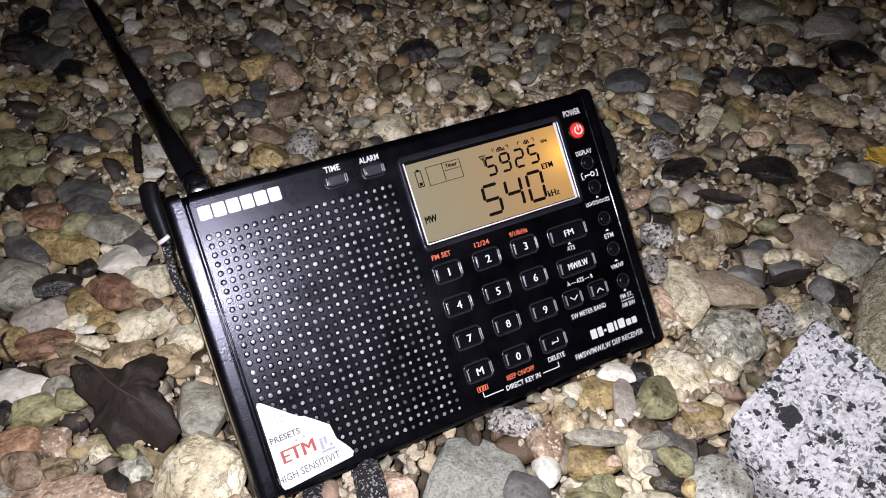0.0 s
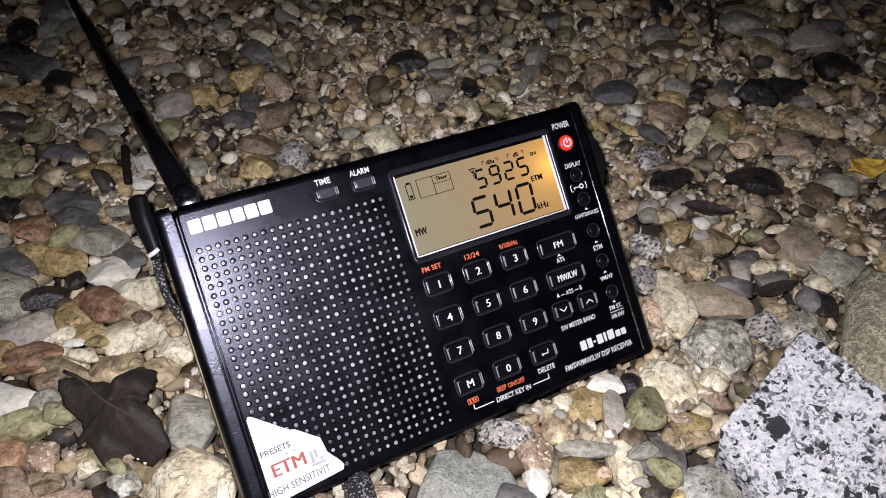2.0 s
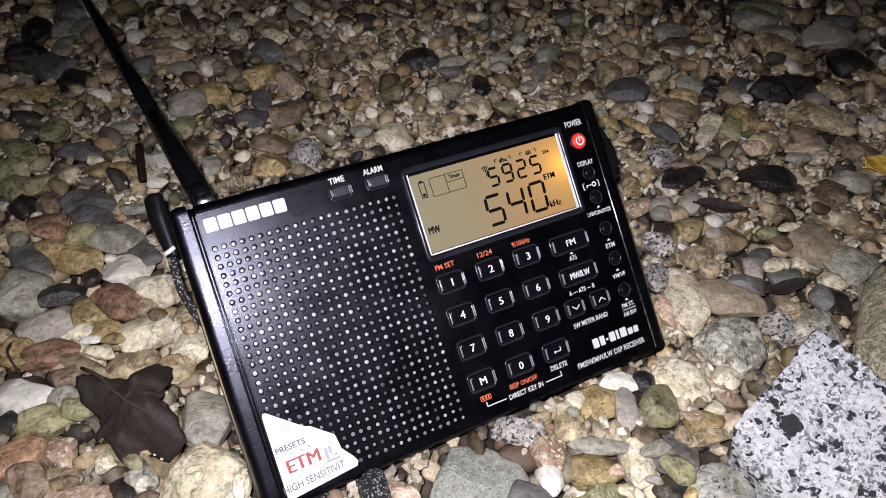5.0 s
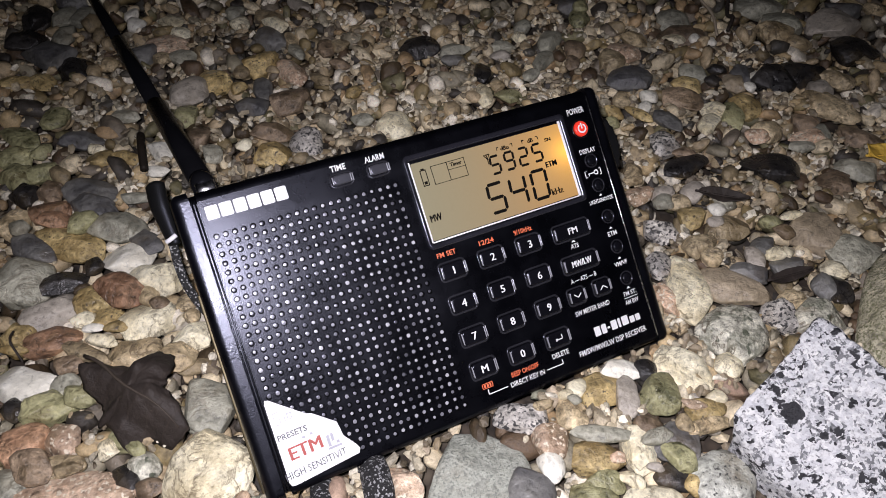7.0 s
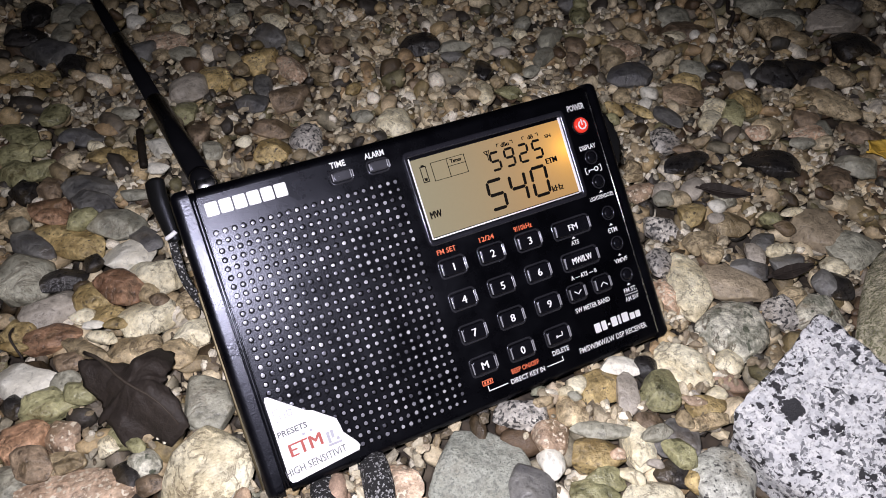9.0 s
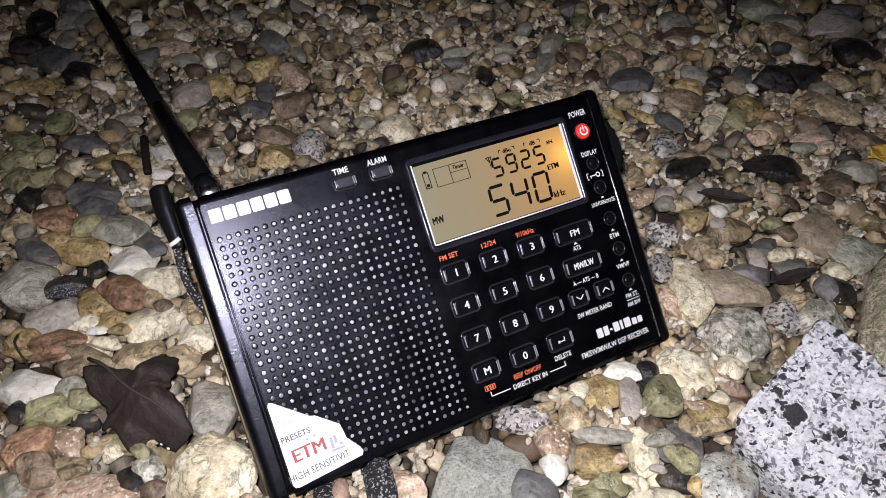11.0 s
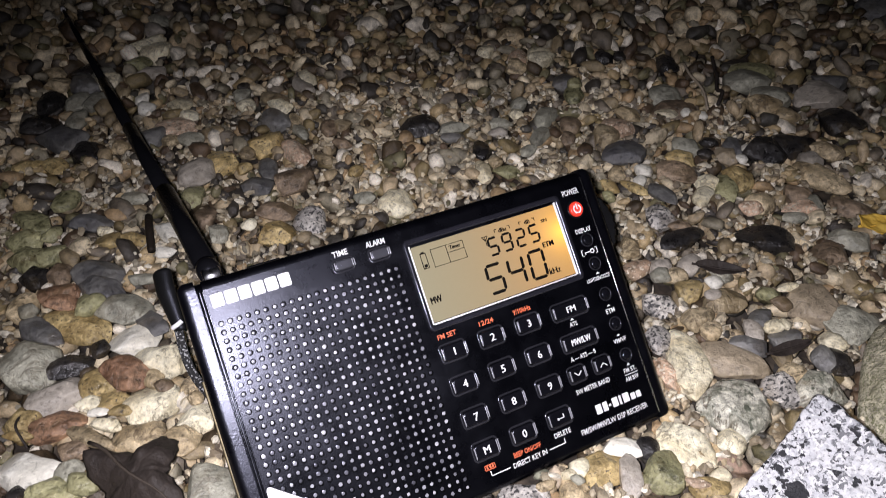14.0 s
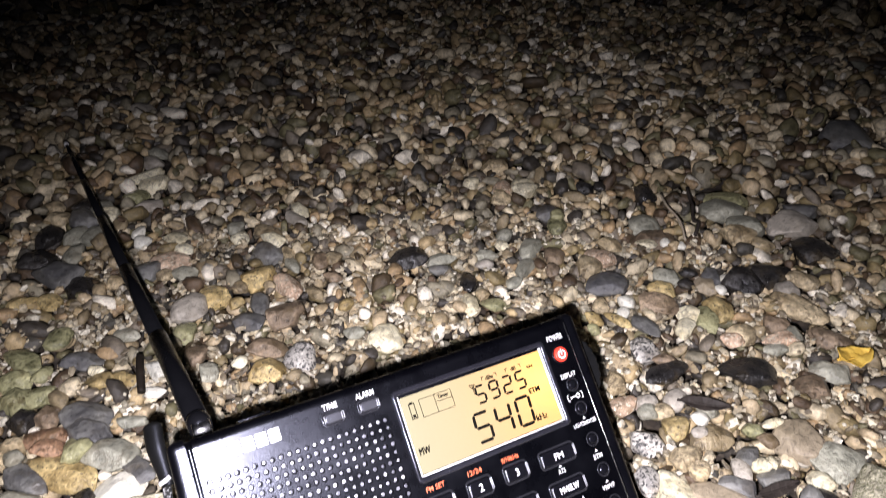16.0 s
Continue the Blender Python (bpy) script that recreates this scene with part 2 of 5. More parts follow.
def display_material():
    """Amber backlight, strongest beside the diode at one end of the glass."""
    mat, n, l, bsdf = nodes_of("backlit liquid crystal")
    tc = n.new("ShaderNodeTexCoord")
    sep = n.new("ShaderNodeSeparateXYZ")
    l.new(tc.outputs["Generated"], sep.inputs[0])
    x, z = sep.outputs[0], sep.outputs[2]
    off = math_node(n, l, "MULTIPLY", math_node(n, l, "SUBTRACT", z, 0.62), 0.55)
    near = math_node(n, l, "SUBTRACT", 1.0, x)
    far2 = math_node(n, l, "ADD", math_node(n, l, "MULTIPLY", near, near), math_node(n, l, "MULTIPLY", off, off))
    glow = math_node(n, l, "DIVIDE", 0.012, math_node(n, l, "ADD", far2, 0.010))
    colour = ramp(n, l, x, [(0.0, (0.52, 0.42, 0.22)), (0.35, (0.63, 0.41, 0.165)), (0.7, (0.85, 0.41, 0.08)), (1.0, (1.0, 0.44, 0.03))])
    l.new(colour, bsdf.inputs["Emission Color"])
    l.new(math_node(n, l, "ADD", math_node(n, l, "MULTIPLY", glow, 0.9), 0.33), bsdf.inputs["Emission Strength"])
    fine = noise_tex(n, l, tc.outputs["Object"], 900, 3, 0.6)
    l.new(mix(n, l, fine, (0.10, 0.10, 0.075), (0.12, 0.115, 0.085)), bsdf.inputs["Base Color"])
    bsdf.inputs["Roughness"].default_value = 0.3
    bsdf.inputs["Specular IOR Level"].default_value = 0.3
    return mat


BLACK = plastic("black moulded plastic", (0.0007, 0.0007, 0.0012), 0.285, 0.40, 2500, 0.11)
RAIL = plastic("satin black rail", (0.0012, 0.0012, 0.002), 0.30, 0.55, 1600, 0.22)
KEY = plastic("smoky key plastic", (0.004, 0.004, 0.0055), 0.22, 0.35, 3000, 0.05)
RIM = plastic("clear grey key rim", (0.016, 0.016, 0.019), 0.2, 0.6, 3000, 0.05)
BEZEL = plastic("glossy black bezel", (0.014, 0.014, 0.018), 0.2, 0.75, 3000, 0.05)
TOPKEY = plastic("grey smoky key plastic", (0.035, 0.035, 0.04), 0.25, 0.8, 3000, 0.05)
# pale grey that imitates the highlights on the clear, curved key ends
END_GLINT = plastic("clear key end, pale as a highlight", (0.22, 0.22, 0.235), 0.2, 0.9, 3000, 0.05)
MESH = plastic("grey loudspeaker gauze", (0.17, 0.17, 0.195), 0.22, 1.0, 4000, 0.08)


def vary_gauze():
    """No two holes show the same bit of the gauze behind the grille."""
    n, l = MESH.node_tree.nodes, MESH.node_tree.links
    geo = n.new("ShaderNodeNewGeometry")
    tone = ramp(n, l, geo.outputs["Random Per Island"], [(0.0, (0.05, 0.05, 0.06)), (0.3, (0.16, 0.16, 0.18)), (0.75, (0.26, 0.26, 0.285)), (1.0, (0.42, 0.42, 0.44))])
    l.new(tone, n["Principled BSDF"].inputs["Base Color"])


vary_gauze()
WELL = plastic("black hole wall", (0.002, 0.002, 0.002), 0.5, 0.05, 3000, 0.0)
RUBBER = plastic("black rubber", (0.006, 0.006, 0.006), 0.4, 0.2)
ROD = plastic("black enamelled rod", (0.005, 0.005, 0.006), 0.2, 0.3, 1500, 0.05)
CHROME = metal("chrome", (0.72, 0.72, 0.74), 0.16)
# no metal here: the pale colour stands in for the glint on the knob
KNOB = ink("knob painted pale for its glint", (0.88, 0.87, 0.84), 0.35)
GOLD = metal("tarnished brass edge", (0.15, 0.125, 0.075), 0.5)
WHITE_INK = ink("white print", (0.80, 0.80, 0.80))
ORANGE_INK = ink("orange red print", (0.75, 0.16, 0.07))
RED_INK = ink("faded red print", (0.40, 0.085, 0.07))
GREY_INK = ink("worn grey print", (0.10, 0.10, 0.115))
PALE_INK = ink("rubbed pale grey print", (0.40, 0.40, 0.45))
PAPER = ink("white sticker", (0.86, 0.85, 0.86), 0.35)
LCD_INK = ink("dark liquid crystal segment", (0.004, 0.003, 0.002), 0.6)
LCD_INK.node_tree.nodes["Principled BSDF"].inputs["Specular IOR Level"].default_value = 0.1
DISPLAY = display_material()


# ---- helpers for things ----
def mesh_of(bm, name, smooth=True):
    me = bpy.data.meshes.new(name)
    bm.to_mesh(me)
    bm.free()
    if smooth == "eased":
        # flat sides, soft edges
        most = max(p.area for p in me.polygons)
        me.polygons.foreach_set("use_smooth", [p.area < 0.12 * most for p in me.polygons])
    elif smooth:
        me.polygons.foreach_set("use_smooth", [True] * len(me.polygons))
    return me


def part(name, bm, material, parent, label="", smooth=True):
    ob = new(name, mesh_of(bm, name, smooth))
    ob.data.materials.append(material)
    ob.parent = parent
    if label:
        ob["label"] = label
    return ob


def thing(name, label, category, m=None, group=""):
    ob = new(name)
    ob.empty_display_size = 0.01
    if m is not None:
        ob.matrix_world = m
    return tagged(ob, label, category, group)


# the pose of the radio: it lies back on the stones, its bottom edge sunk between them
RADIO = Matrix(((0.99973, -0.01700, 0.01562, 0.0), (0.0, 0.67671, 0.73625, 0.0), (-0.02308, -0.73605, 0.67653, 0.0006), (0, 0, 0, 1)))
TO_RADIO = RADIO.inverted()


def in_radio(x, y, z, r):
    p = TO_RADIO @ Vector((x, y, z))
    return -r < p.x < 0.135 + r and -r < p.y < 0.026 + r and -r < p.z < 0.087 + r


def before_face(x, y, z, r):
    """Whether a stone would lie in front of the radio's face."""
    p = TO_RADIO @ Vector((x, y, z))
    return -r < p.x < 0.135 + r and p.y < 0.002 and p.z + r * 0.7 > 0.0008


# ---- the ground ----
rng = np.random.default_rng(7)
CELL = 0.0015
X0, Y0, NX, NY = -0.30, -0.22, 800, 640
bed = np.full((NX, NY), -0.012)      # height of the gravel so far
taken = np.zeros((NX, NY), bool)     # under a large pebble


def footprint(x, y, a, b, yaw):
    r = max(a, b)
    i0, i1 = int((x - r - X0) / CELL), int((x + r - X0) / CELL) + 2
    j0, j1 = int((y - r - Y0) / CELL), int((y + r - Y0) / CELL) + 2
    if i0 < 0 or j0 < 0 or i1 >= NX or j1 >= NY:
        return None
    gx = X0 + (np.arange(i0, i1) + 0.5) * CELL - x
    gy = Y0 + (np.arange(j0, j1) + 0.5) * CELL - y
    c, s = math.cos(yaw), math.sin(yaw)
    u = (gx[:, None] * c + gy[None] * s) / a
    v = (-gx[:, None] * s + gy[None] * c) / b
    q = u * u + v * v
    return slice(i0, i1), slice(j0, j1), q < 1, np.sqrt(np.clip(1 - q, 0, 1))


def settle(x, y, a, b, c, yaw, most, sink=70):
    """Lets a stone down on the bed; gives the height of its middle, or None where it would stand too high."""
    f = footprint(x, y, a, b, yaw)
    if f is None:
        return -0.004
    si, sj, inside, dome = f
    if not inside.any():
        return None
    z = np.percentile((bed[si, sj] + c * dome)[inside], sink)
    if z + c > most:
        return None
    bed[si, sj] = np.where(inside, np.maximum(bed[si, sj], z + c * dome), bed[si, sj])
    return z


def stone_shape(level, seed, angular=0.0):
    """A stone of unit half-lengths: a ball worn uneven, with a few ground-off sides."""
    bm = bmesh.new()
    bmesh.ops.create_icosphere(bm, subdivisions=level, radius=1)
    r = random.Random(seed)
    off = Vector((r.uniform(-50, 50), r.uniform(-50, 50), r.uniform(-50, 50)))
    cuts = [(Vector((r.gauss(0, 1), r.gauss(0, 1), r.gauss(0, 0.6))).normalized(), r.uniform(0.62, 0.88)) for _ in range(5 + int(7 * angular))]
    block = r.uniform(0.72, 1.0)
    for v in bm.verts:
        p = v.co.normalized()
        p = Vector([math.copysign(abs(k) ** block, k) for k in p])
        d = 1 + 0.22 * noise.noise(p * 1.1 + off) + 0.10 * noise.noise(p * 2.6 + off) + (0.035 * noise.noise(p * 6 + off) + 0.012 * noise.noise(p * 15 + off) if level > 3 else 0)
        q = p * d
        for n_, k in cuts:
            over = q.dot(n_) - k
            if over > 0:
                q = q - n_ * over * (0.75 + 0.2 * angular)
        v.co = q
    size = [max(abs(v.co[i]) for v in bm.verts) for i in range(3)]
    for v in bm.verts:
        v.co = Vector((v.co.x / size[0], v.co.y / size[1], v.co.z / size[2]))
    return bm


def joined_stones(name, material, level, rows, label):
    """Many stones, uncountable, in one mesh; the smallest are coarser."""
    shapes = []
    for k in range(28):
        bm = stone_shape(level if k < 14 else 1, 100 + k % 14, 1.0)
        bm.verts.ensure_lookup_table()
        shapes.append((np.array([v.co[:] for v in bm.verts]), np.array([[v.index for v in f.verts] for f in bm.faces])))
        bm.free()
    points, faces, soft, start = [], [], [], 0
    for n_, (x, y, z, a, b, c, yaw, tx, ty) in enumerate(rows):
        vs, fs = shapes[n_ % 14 + (14 if a < 0.0033 else 0)]
        m = np.array(Euler((tx, ty, yaw)).to_matrix())
        points.append((vs * (a, b, c)) @ m.T + (x, y, z))
        faces.append(fs + start)
        soft.append(np.full(len(fs), len(fs) > 20))
        start += len(vs)
    points, faces = np.concatenate(points), np.concatenate(faces)
    me = bpy.data.meshes.new(name)
    me.vertices.add(len(points))
    me.vertices.foreach_set("co", points.astype(np.float32).ravel())
    me.loops.add(faces.size)
    me.loops.foreach_set("vertex_index", faces.astype(np.int32).ravel())
    me.polygons.add(len(faces))
    me.polygons.foreach_set("loop_start", np.arange(0, faces.size, 3, dtype=np.int32))
    me.polygons.foreach_set("use_smooth", np.concatenate(soft))
    me.update(calc_edges=True)
    me.validate()
    me.materials.append(material)
    return tagged(new(name, me), label, "gravel", kind="stuff")


GRAVEL, GRIT, PIECES, SOIL = gravel_material("mixed gravel", GRAVEL_TONES), gravel_material("pale grit", GRIT_TONES), gravel_piece_material(), soil_material()


def ground_sheet():
    bm = bmesh.new()
    xs = [-30, -6, -2, -1, -0.5] + [i * 0.05 for i in range(-6, 17)] + [1.2, 2, 6, 30]
    ys = [-30, -6, -2, -0.6] + [i * 0.05 for i in range(-6, 17)] + [1.2, 2, 6, 30]
    grid = [[bm.verts.new((x, y, -0.020 + 0.0015 * noise.noise((x * 8, y * 8, 0)))) for y in ys] for x in xs]
    for i in range(len(xs) - 1):
        for j in range(len(ys) - 1):
            bm.faces.new((grid[i][j], grid[i + 1][j], grid[i + 1][j + 1], grid[i][j + 1]))
    ob = new("ground", mesh_of(bm, "ground"))
    ob.data.materials.append(SOIL)
    return tagged(ob, "brown soil under a bed of pebbles, darkened for the shade between them", "ground", kind="structure")


ground = ground_sheet()
EYE_X, EYE_Y = 0.005, -0.088


def fan(near, far, left, right, count, low, high, skew):
    """Random places in a fan before the lens, between two headings (degrees, clockwise from +y), with half-sizes."""
    r = np.sqrt(rng.uniform(near**2, far**2, count))
    h = np.radians(rng.uniform(left, right, count))
    size = low + (high - low) * rng.random(count) ** skew
    return np.stack([EYE_X + r * np.sin(h), EYE_Y + r * np.cos(h), size], 1)


def lies_under(x, y):
    """Whether a large pebble already covers this spot."""
    i, j = int((x - X0) / CELL), int((y - Y0) / CELL)
    return 0 <= i < NX and 0 <= j < NY and taken[i, j]


def scatter(places, most, sink, keep_clear):
    rows = []
    for x, y, s in places:
        a, b, c = s * rng.uniform(0.9, 1.6), s * rng.uniform(0.65, 1.0), s * rng.uniform(0.45, 0.85)
        yaw = rng.uniform(0, 6.283)
        if keep_clear and any(lies_under(x + u * s, y + v * s) for u, v in ((0, 0), (0.5, 0), (-0.5, 0), (0, 0.5), (0, -0.5))):
            continue
        z = settle(x, y, a, b, c, yaw, most, sink)
        if z is None or in_radio(x, y, z, s * 0.45) or before_face(x, y, z, s):
            continue
        rows.append((x, y, z, a, b, c, yaw, rng.normal(0, 0.4), rng.normal(0, 0.4)))
    return rows


# the lower layer
lower = scatter(fan(0.02, 0.42, -75, 110, 14000, 0.0024, 0.0062, 1.8), -0.0035, 60, False)

# ---- the larger pebbles, each a thing of its own ----
SHAPES = {}


def shape_mesh(level, k, angular):
    key = (level, k, angular)
    if key not in SHAPES:
        SHAPES[key] = mesh_of(stone_shape(level, 500 + k * 7 + level, angular), "pebble")
        SHAPES[key].materials.append(STONES["grey"])
    return SHAPES[key]


made = [0]


def pebble(x, y, length, breadth, turn, kind):
    a, b = length * 0.54, breadth * 0.54
    c = min(a, b) * (0.62 if length < 0.022 else 0.5)
    if kind == "slab":
        c *= 0.5
    yaw = radians(turn)
    f = footprint(x, y, a, b, yaw)
    z = -c * 0.6
    if f is not None:
        si, sj, inside, dome = f
        low = np.percentile((bed[si, sj] + c * dome)[inside], 35) if inside.any() else z
        z = min(max(low, -c), 0.0045 - c * 0.35)
        bed[si, sj] = np.where(inside, np.maximum(bed[si, sj], z + c * dome), bed[si, sj])
        taken[si, sj] |= inside & (dome > 0.12)
    p = TO_RADIO @ Vector((x, y, z))
    if -a < p.x < 0.135 + a and p.y < 0.004 and 0.0 < p.z + b < 0.020:
        # lies against the bottom edge of the radio: it slips down and forward from under the face
        x, y, z = RADIO @ Vector((p.x, p.y, p.z - min(0.5 * (p.z + b), 0.006)))
        f = footprint(x, y, a, b, yaw)
        if f is not None:
            taken[f[0], f[1]] |= f[2] & (f[3] > 0.12)
    made[0] += 1
    k = made[0] % 12
    big = length > 0.011
    ob = new("stone" if LOOKS[kind][1] == "stone" else "boulder" if kind == "mossy" else "pebble", shape_mesh(4 if big else 3, 5 if kind == "mossy" else k, 0.0 if kind == "mossy" else 0.8 if made[0] % 3 else 0.3))
    ob.material_slots[0].link = "OBJECT"
    ob.material_slots[0].material = STONES[kind]
    ob.matrix_world = Matrix.LocRotScale((x, y, z), Euler((0.06 * math.sin(made[0] * 1.7), 0.06 * math.cos(made[0] * 2.3), yaw)), (a, b, c))
    label, category = LOOKS[kind]
    size = "small " if length < 0.009 else "large " if length > 0.024 and kind not in ("mossy", "slab") else ""
    return tagged(ob, size + label, category, "pebbles on the ground")


# the larger pebbles: place, length, breadth, turn, kind of stone
pebble(-0.0414, 0.2861, 0.0169, 0.0146, -24, "dark")
pebble(-0.0218, 0.2502, 0.0150, 0.0184, -25, "dark")
pebble(-0.0344, 0.3087, 0.0142, 0.0206, -24, "dark")
pebble(0.1334, 0.1988, 0.0220, 0.0146, -6, "dark")
pebble(0.1535, 0.1645, 0.0151, 0.0089, -113, "dark")
pebble(0.2587, 0.1189, 0.0091, 0.0076, -25, "dark")
pebble(0.3354, 0.1048, 0.0240, 0.0198, -25, "dark")
pebble(0.2994, 0.1002, 0.0298, 0.0198, -16, "dark")
pebble(0.1974, 0.0678, 0.0221, 0.0109, 1, "dark")
pebble(0.2308, 0.0522, 0.0252, 0.0152, -38, "dark")
pebble(-0.0504, 0.1647, 0.0118, 0.0122, -25, "dark")
pebble(-0.0311, 0.1131, 0.0067, 0.0083, -25, "dark")
pebble(-0.0427, 0.1099, 0.0167, 0.0099, -11, "dark")
pebble(-0.0609, 0.0636, 0.0095, 0.0075, -86, "dark")
pebble(-0.0336, 0.0269, 0.0100, 0.0073, -91, "dark")
pebble(0.2030, -0.0094, 0.0126, 0.0072, -130, "dark")
pebble(0.1202, -0.0064, 0.0076, 0.0087, -26, "dark")
pebble(0.1052, -0.0390, 0.0114, 0.0085, -31, "dark")
pebble(0.2954, 0.1956, 0.0146, 0.0165, -27, "dark")
pebble(0.2679, 0.2194, 0.0117, 0.0113, -48, "dark")
pebble(0.2749, 0.2141, 0.0073, 0.0103, -27, "dark")
pebble(-0.0131, 0.3369, 0.0190, 0.0163, -27, "dark")
pebble(-0.0315, 0.2667, 0.0313, 0.0183, -41, "slate")
pebble(0.0077, 0.2476, 0.0182, 0.0172, -5, "slate")
pebble(-0.0264, 0.1905, 0.0168, 0.0109, -33, "slate")
pebble(0.0707, 0.2362, 0.0184, 0.0188, -24, "slate")
pebble(0.0539, 0.1957, 0.0186, 0.0094, -101, "slate")
pebble(0.0449, 0.1852, 0.0169, 0.0100, -38, "slate")
pebble(0.2139, 0.1314, 0.0249, 0.0172, -16, "slate")
pebble(0.2684, 0.1117, 0.0123, 0.0137, -25, "slate")
pebble(0.2098, 0.0964, 0.0192, 0.0075, -83, "slate")
pebble(-0.0274, 0.1565, 0.0220, 0.0155, -39, "slate")
pebble(-0.0499, 0.1326, 0.0211, 0.0106, -53, "slate")
pebble(-0.0127, 0.1183, 0.0182, 0.0080, -67, "slate")
pebble(0.1796, 0.0105, 0.0138, 0.0082, -39, "slate")
pebble(0.1937, 0.0068, 0.0140, 0.0102, -19, "slate")
pebble(0.1995, -0.0063, 0.0091, 0.0114, -25, "slate")
pebble(0.1924, 0.0183, 0.0143, 0.0075, 34, "slate")
pebble(0.0648, -0.0256, 0.0153, 0.0163, -26, "slate")
pebble(0.1125, -0.0299, 0.0140, 0.0120, -37, "slate")
pebble(0.2280, 0.2031, 0.0180, 0.0139, -9, "slate")
pebble(0.4826, 0.1938, 0.0427, 0.0428, -27, "slate")
pebble(-0.0369, 0.2430, 0.0174, 0.0096, -69, "ochre")
pebble(-0.0467, 0.2475, 0.0184, 0.0113, -5, "ochre")
pebble(0.0352, 0.2135, 0.0172, 0.0176, -25, "ochre")
pebble(-0.0198, 0.1731, 0.0130, 0.0082, -25, "ochre")
pebble(-0.0109, 0.1701, 0.0139, 0.0067, -46, "ochre")
pebble(0.0590, 0.2159, 0.0180, 0.0175, -15, "ochre")
pebble(0.0442, 0.1485, 0.0147, 0.0139, -25, "ochre")
pebble(0.0438, 0.2004, 0.0084, 0.0083, -25, "ochre")
pebble(0.0911, 0.1751, 0.0075, 0.0079, -25, "ochre")
pebble(0.1923, 0.1114, 0.0101, 0.0077, -59, "ochre")
pebble(0.2008, 0.1051, 0.0157, 0.0055, -75, "ochre")
pebble(0.2381, 0.1151, 0.0155, 0.0104, -43, "ochre")
pebble(0.2514, 0.0913, 0.0196, 0.0135, -127, "ochre")
pebble(-0.0379, 0.1305, 0.0299, 0.0141, -44, "ochre")
pebble(-0.0341, 0.0975, 0.0129, 0.0131, -25, "ochre")
pebble(-0.0302, 0.0864, 0.0125, 0.0075, -25, "ochre")
pebble(-0.0582, 0.0921, 0.0129, 0.0131, -25, "ochre")
pebble(0.1794, 0.0427, 0.0121, 0.0117, -25, "ochre")
pebble(0.1030, -0.0062, 0.0157, 0.0123, -14, "ochre")
pebble(0.0884, -0.0243, 0.0158, 0.0124, -15, "ochre")
pebble(0.1271, -0.0265, 0.0134, 0.0085, -15, "ochre")
pebble(0.1100, -0.0442, 0.0106, 0.0078, -26, "ochre")
pebble(-0.0062, 0.2457, 0.0080, 0.0112, -25, "tan")
pebble(0.0171, 0.2405, 0.0091, 0.0102, -25, "tan")
pebble(0.0751, 0.2559, 0.0271, 0.0096, -69, "tan")
pebble(0.0786, 0.2279, 0.0171, 0.0070, -95, "tan")
pebble(0.0489, 0.2124, 0.0080, 0.0094, -25, "tan")
pebble(0.0800, 0.1903, 0.0136, 0.0056, -77, "tan")
pebble(0.2004, 0.1173, 0.0110, 0.0076, -120, "tan")
pebble(0.1538, 0.1512, 0.0071, 0.0081, -25, "tan")
pebble(0.2397, 0.1592, 0.0128, 0.0110, -80, "tan")
pebble(0.3155, 0.1217, 0.0135, 0.0116, -24, "tan")
pebble(0.2862, 0.0753, 0.0322, 0.0146, -79, "tan")
pebble(0.3064, 0.0889, 0.0182, 0.0106, -65, "tan")
pebble(0.2476, 0.0729, 0.0138, 0.0134, -61, "tan")
pebble(-0.0544, 0.1493, 0.0124, 0.0141, -25, "tan")
pebble(-0.0174, 0.0923, 0.0092, 0.0101, -25, "tan")
pebble(-0.0052, 0.0825, 0.0065, 0.0073, -25, "tan")
pebble(-0.0387, 0.0755, 0.0194, 0.0057, -47, "tan")
pebble(-0.0376, 0.0645, 0.0118, 0.0115, -26, "tan")
pebble(-0.0250, 0.0690, 0.0197, 0.0139, -6, "tan")
pebble(-0.0501, 0.0386, 0.0131, 0.0072, -26, "tan")
pebble(-0.0132, 0.0621, 0.0116, 0.0112, -26, "tan")
pebble(0.1837, -0.0059, 0.0110, 0.0108, -25, "tan")
pebble(0.1723, 0.0294, 0.0145, 0.0093, -2, "tan")
pebble(0.0902, -0.0088, 0.0118, 0.0087, -114, "tan")
pebble(-0.0312, 0.3424, 0.0154, 0.0110, -27, "tan")
pebble(0.1514, 0.2852, 0.0132, 0.0085, -108, "tan")
pebble(0.0209, 0.2530, 0.0260, 0.0149, -34, "pink")
pebble(0.0710, 0.2050, 0.0211, 0.0117, -77, "pink")
pebble(0.2279, 0.1527, 0.0176, 0.0144, -34, "pink")
pebble(0.2596, 0.0598, 0.0174, 0.0076, -17, "pink")
pebble(-0.0491, 0.0478, 0.0114, 0.0114, -14, "pink")
pebble(-0.0470, 0.0273, 0.0345, 0.0154, -23, "pink")
pebble(0.1881, 0.0318, 0.0180, 0.0120, -25, "tan")
pebble(0.1444, 0.0142, 0.0139, 0.0094, -80, "pink")
pebble(0.0795, -0.0140, 0.0132, 0.0109, -113, "pink")
pebble(0.0350, -0.0080, 0.0123, 0.0101, -105, "pink")
pebble(0.2205, 0.2418, 0.0128, 0.0170, -27, "pink")
pebble(0.0273, 0.2376, 0.0157, 0.0093, -34, "grey")
pebble(-0.0212, 0.3027, 0.0140, 0.0177, -24, "grey")
pebble(-0.0133, 0.2991, 0.0221, 0.0120, 73, "grey")
pebble(-0.0066, 0.1997, 0.0131, 0.0082, -33, "grey")
pebble(0.0217, 0.1578, 0.0129, 0.0079, -98, "grey")
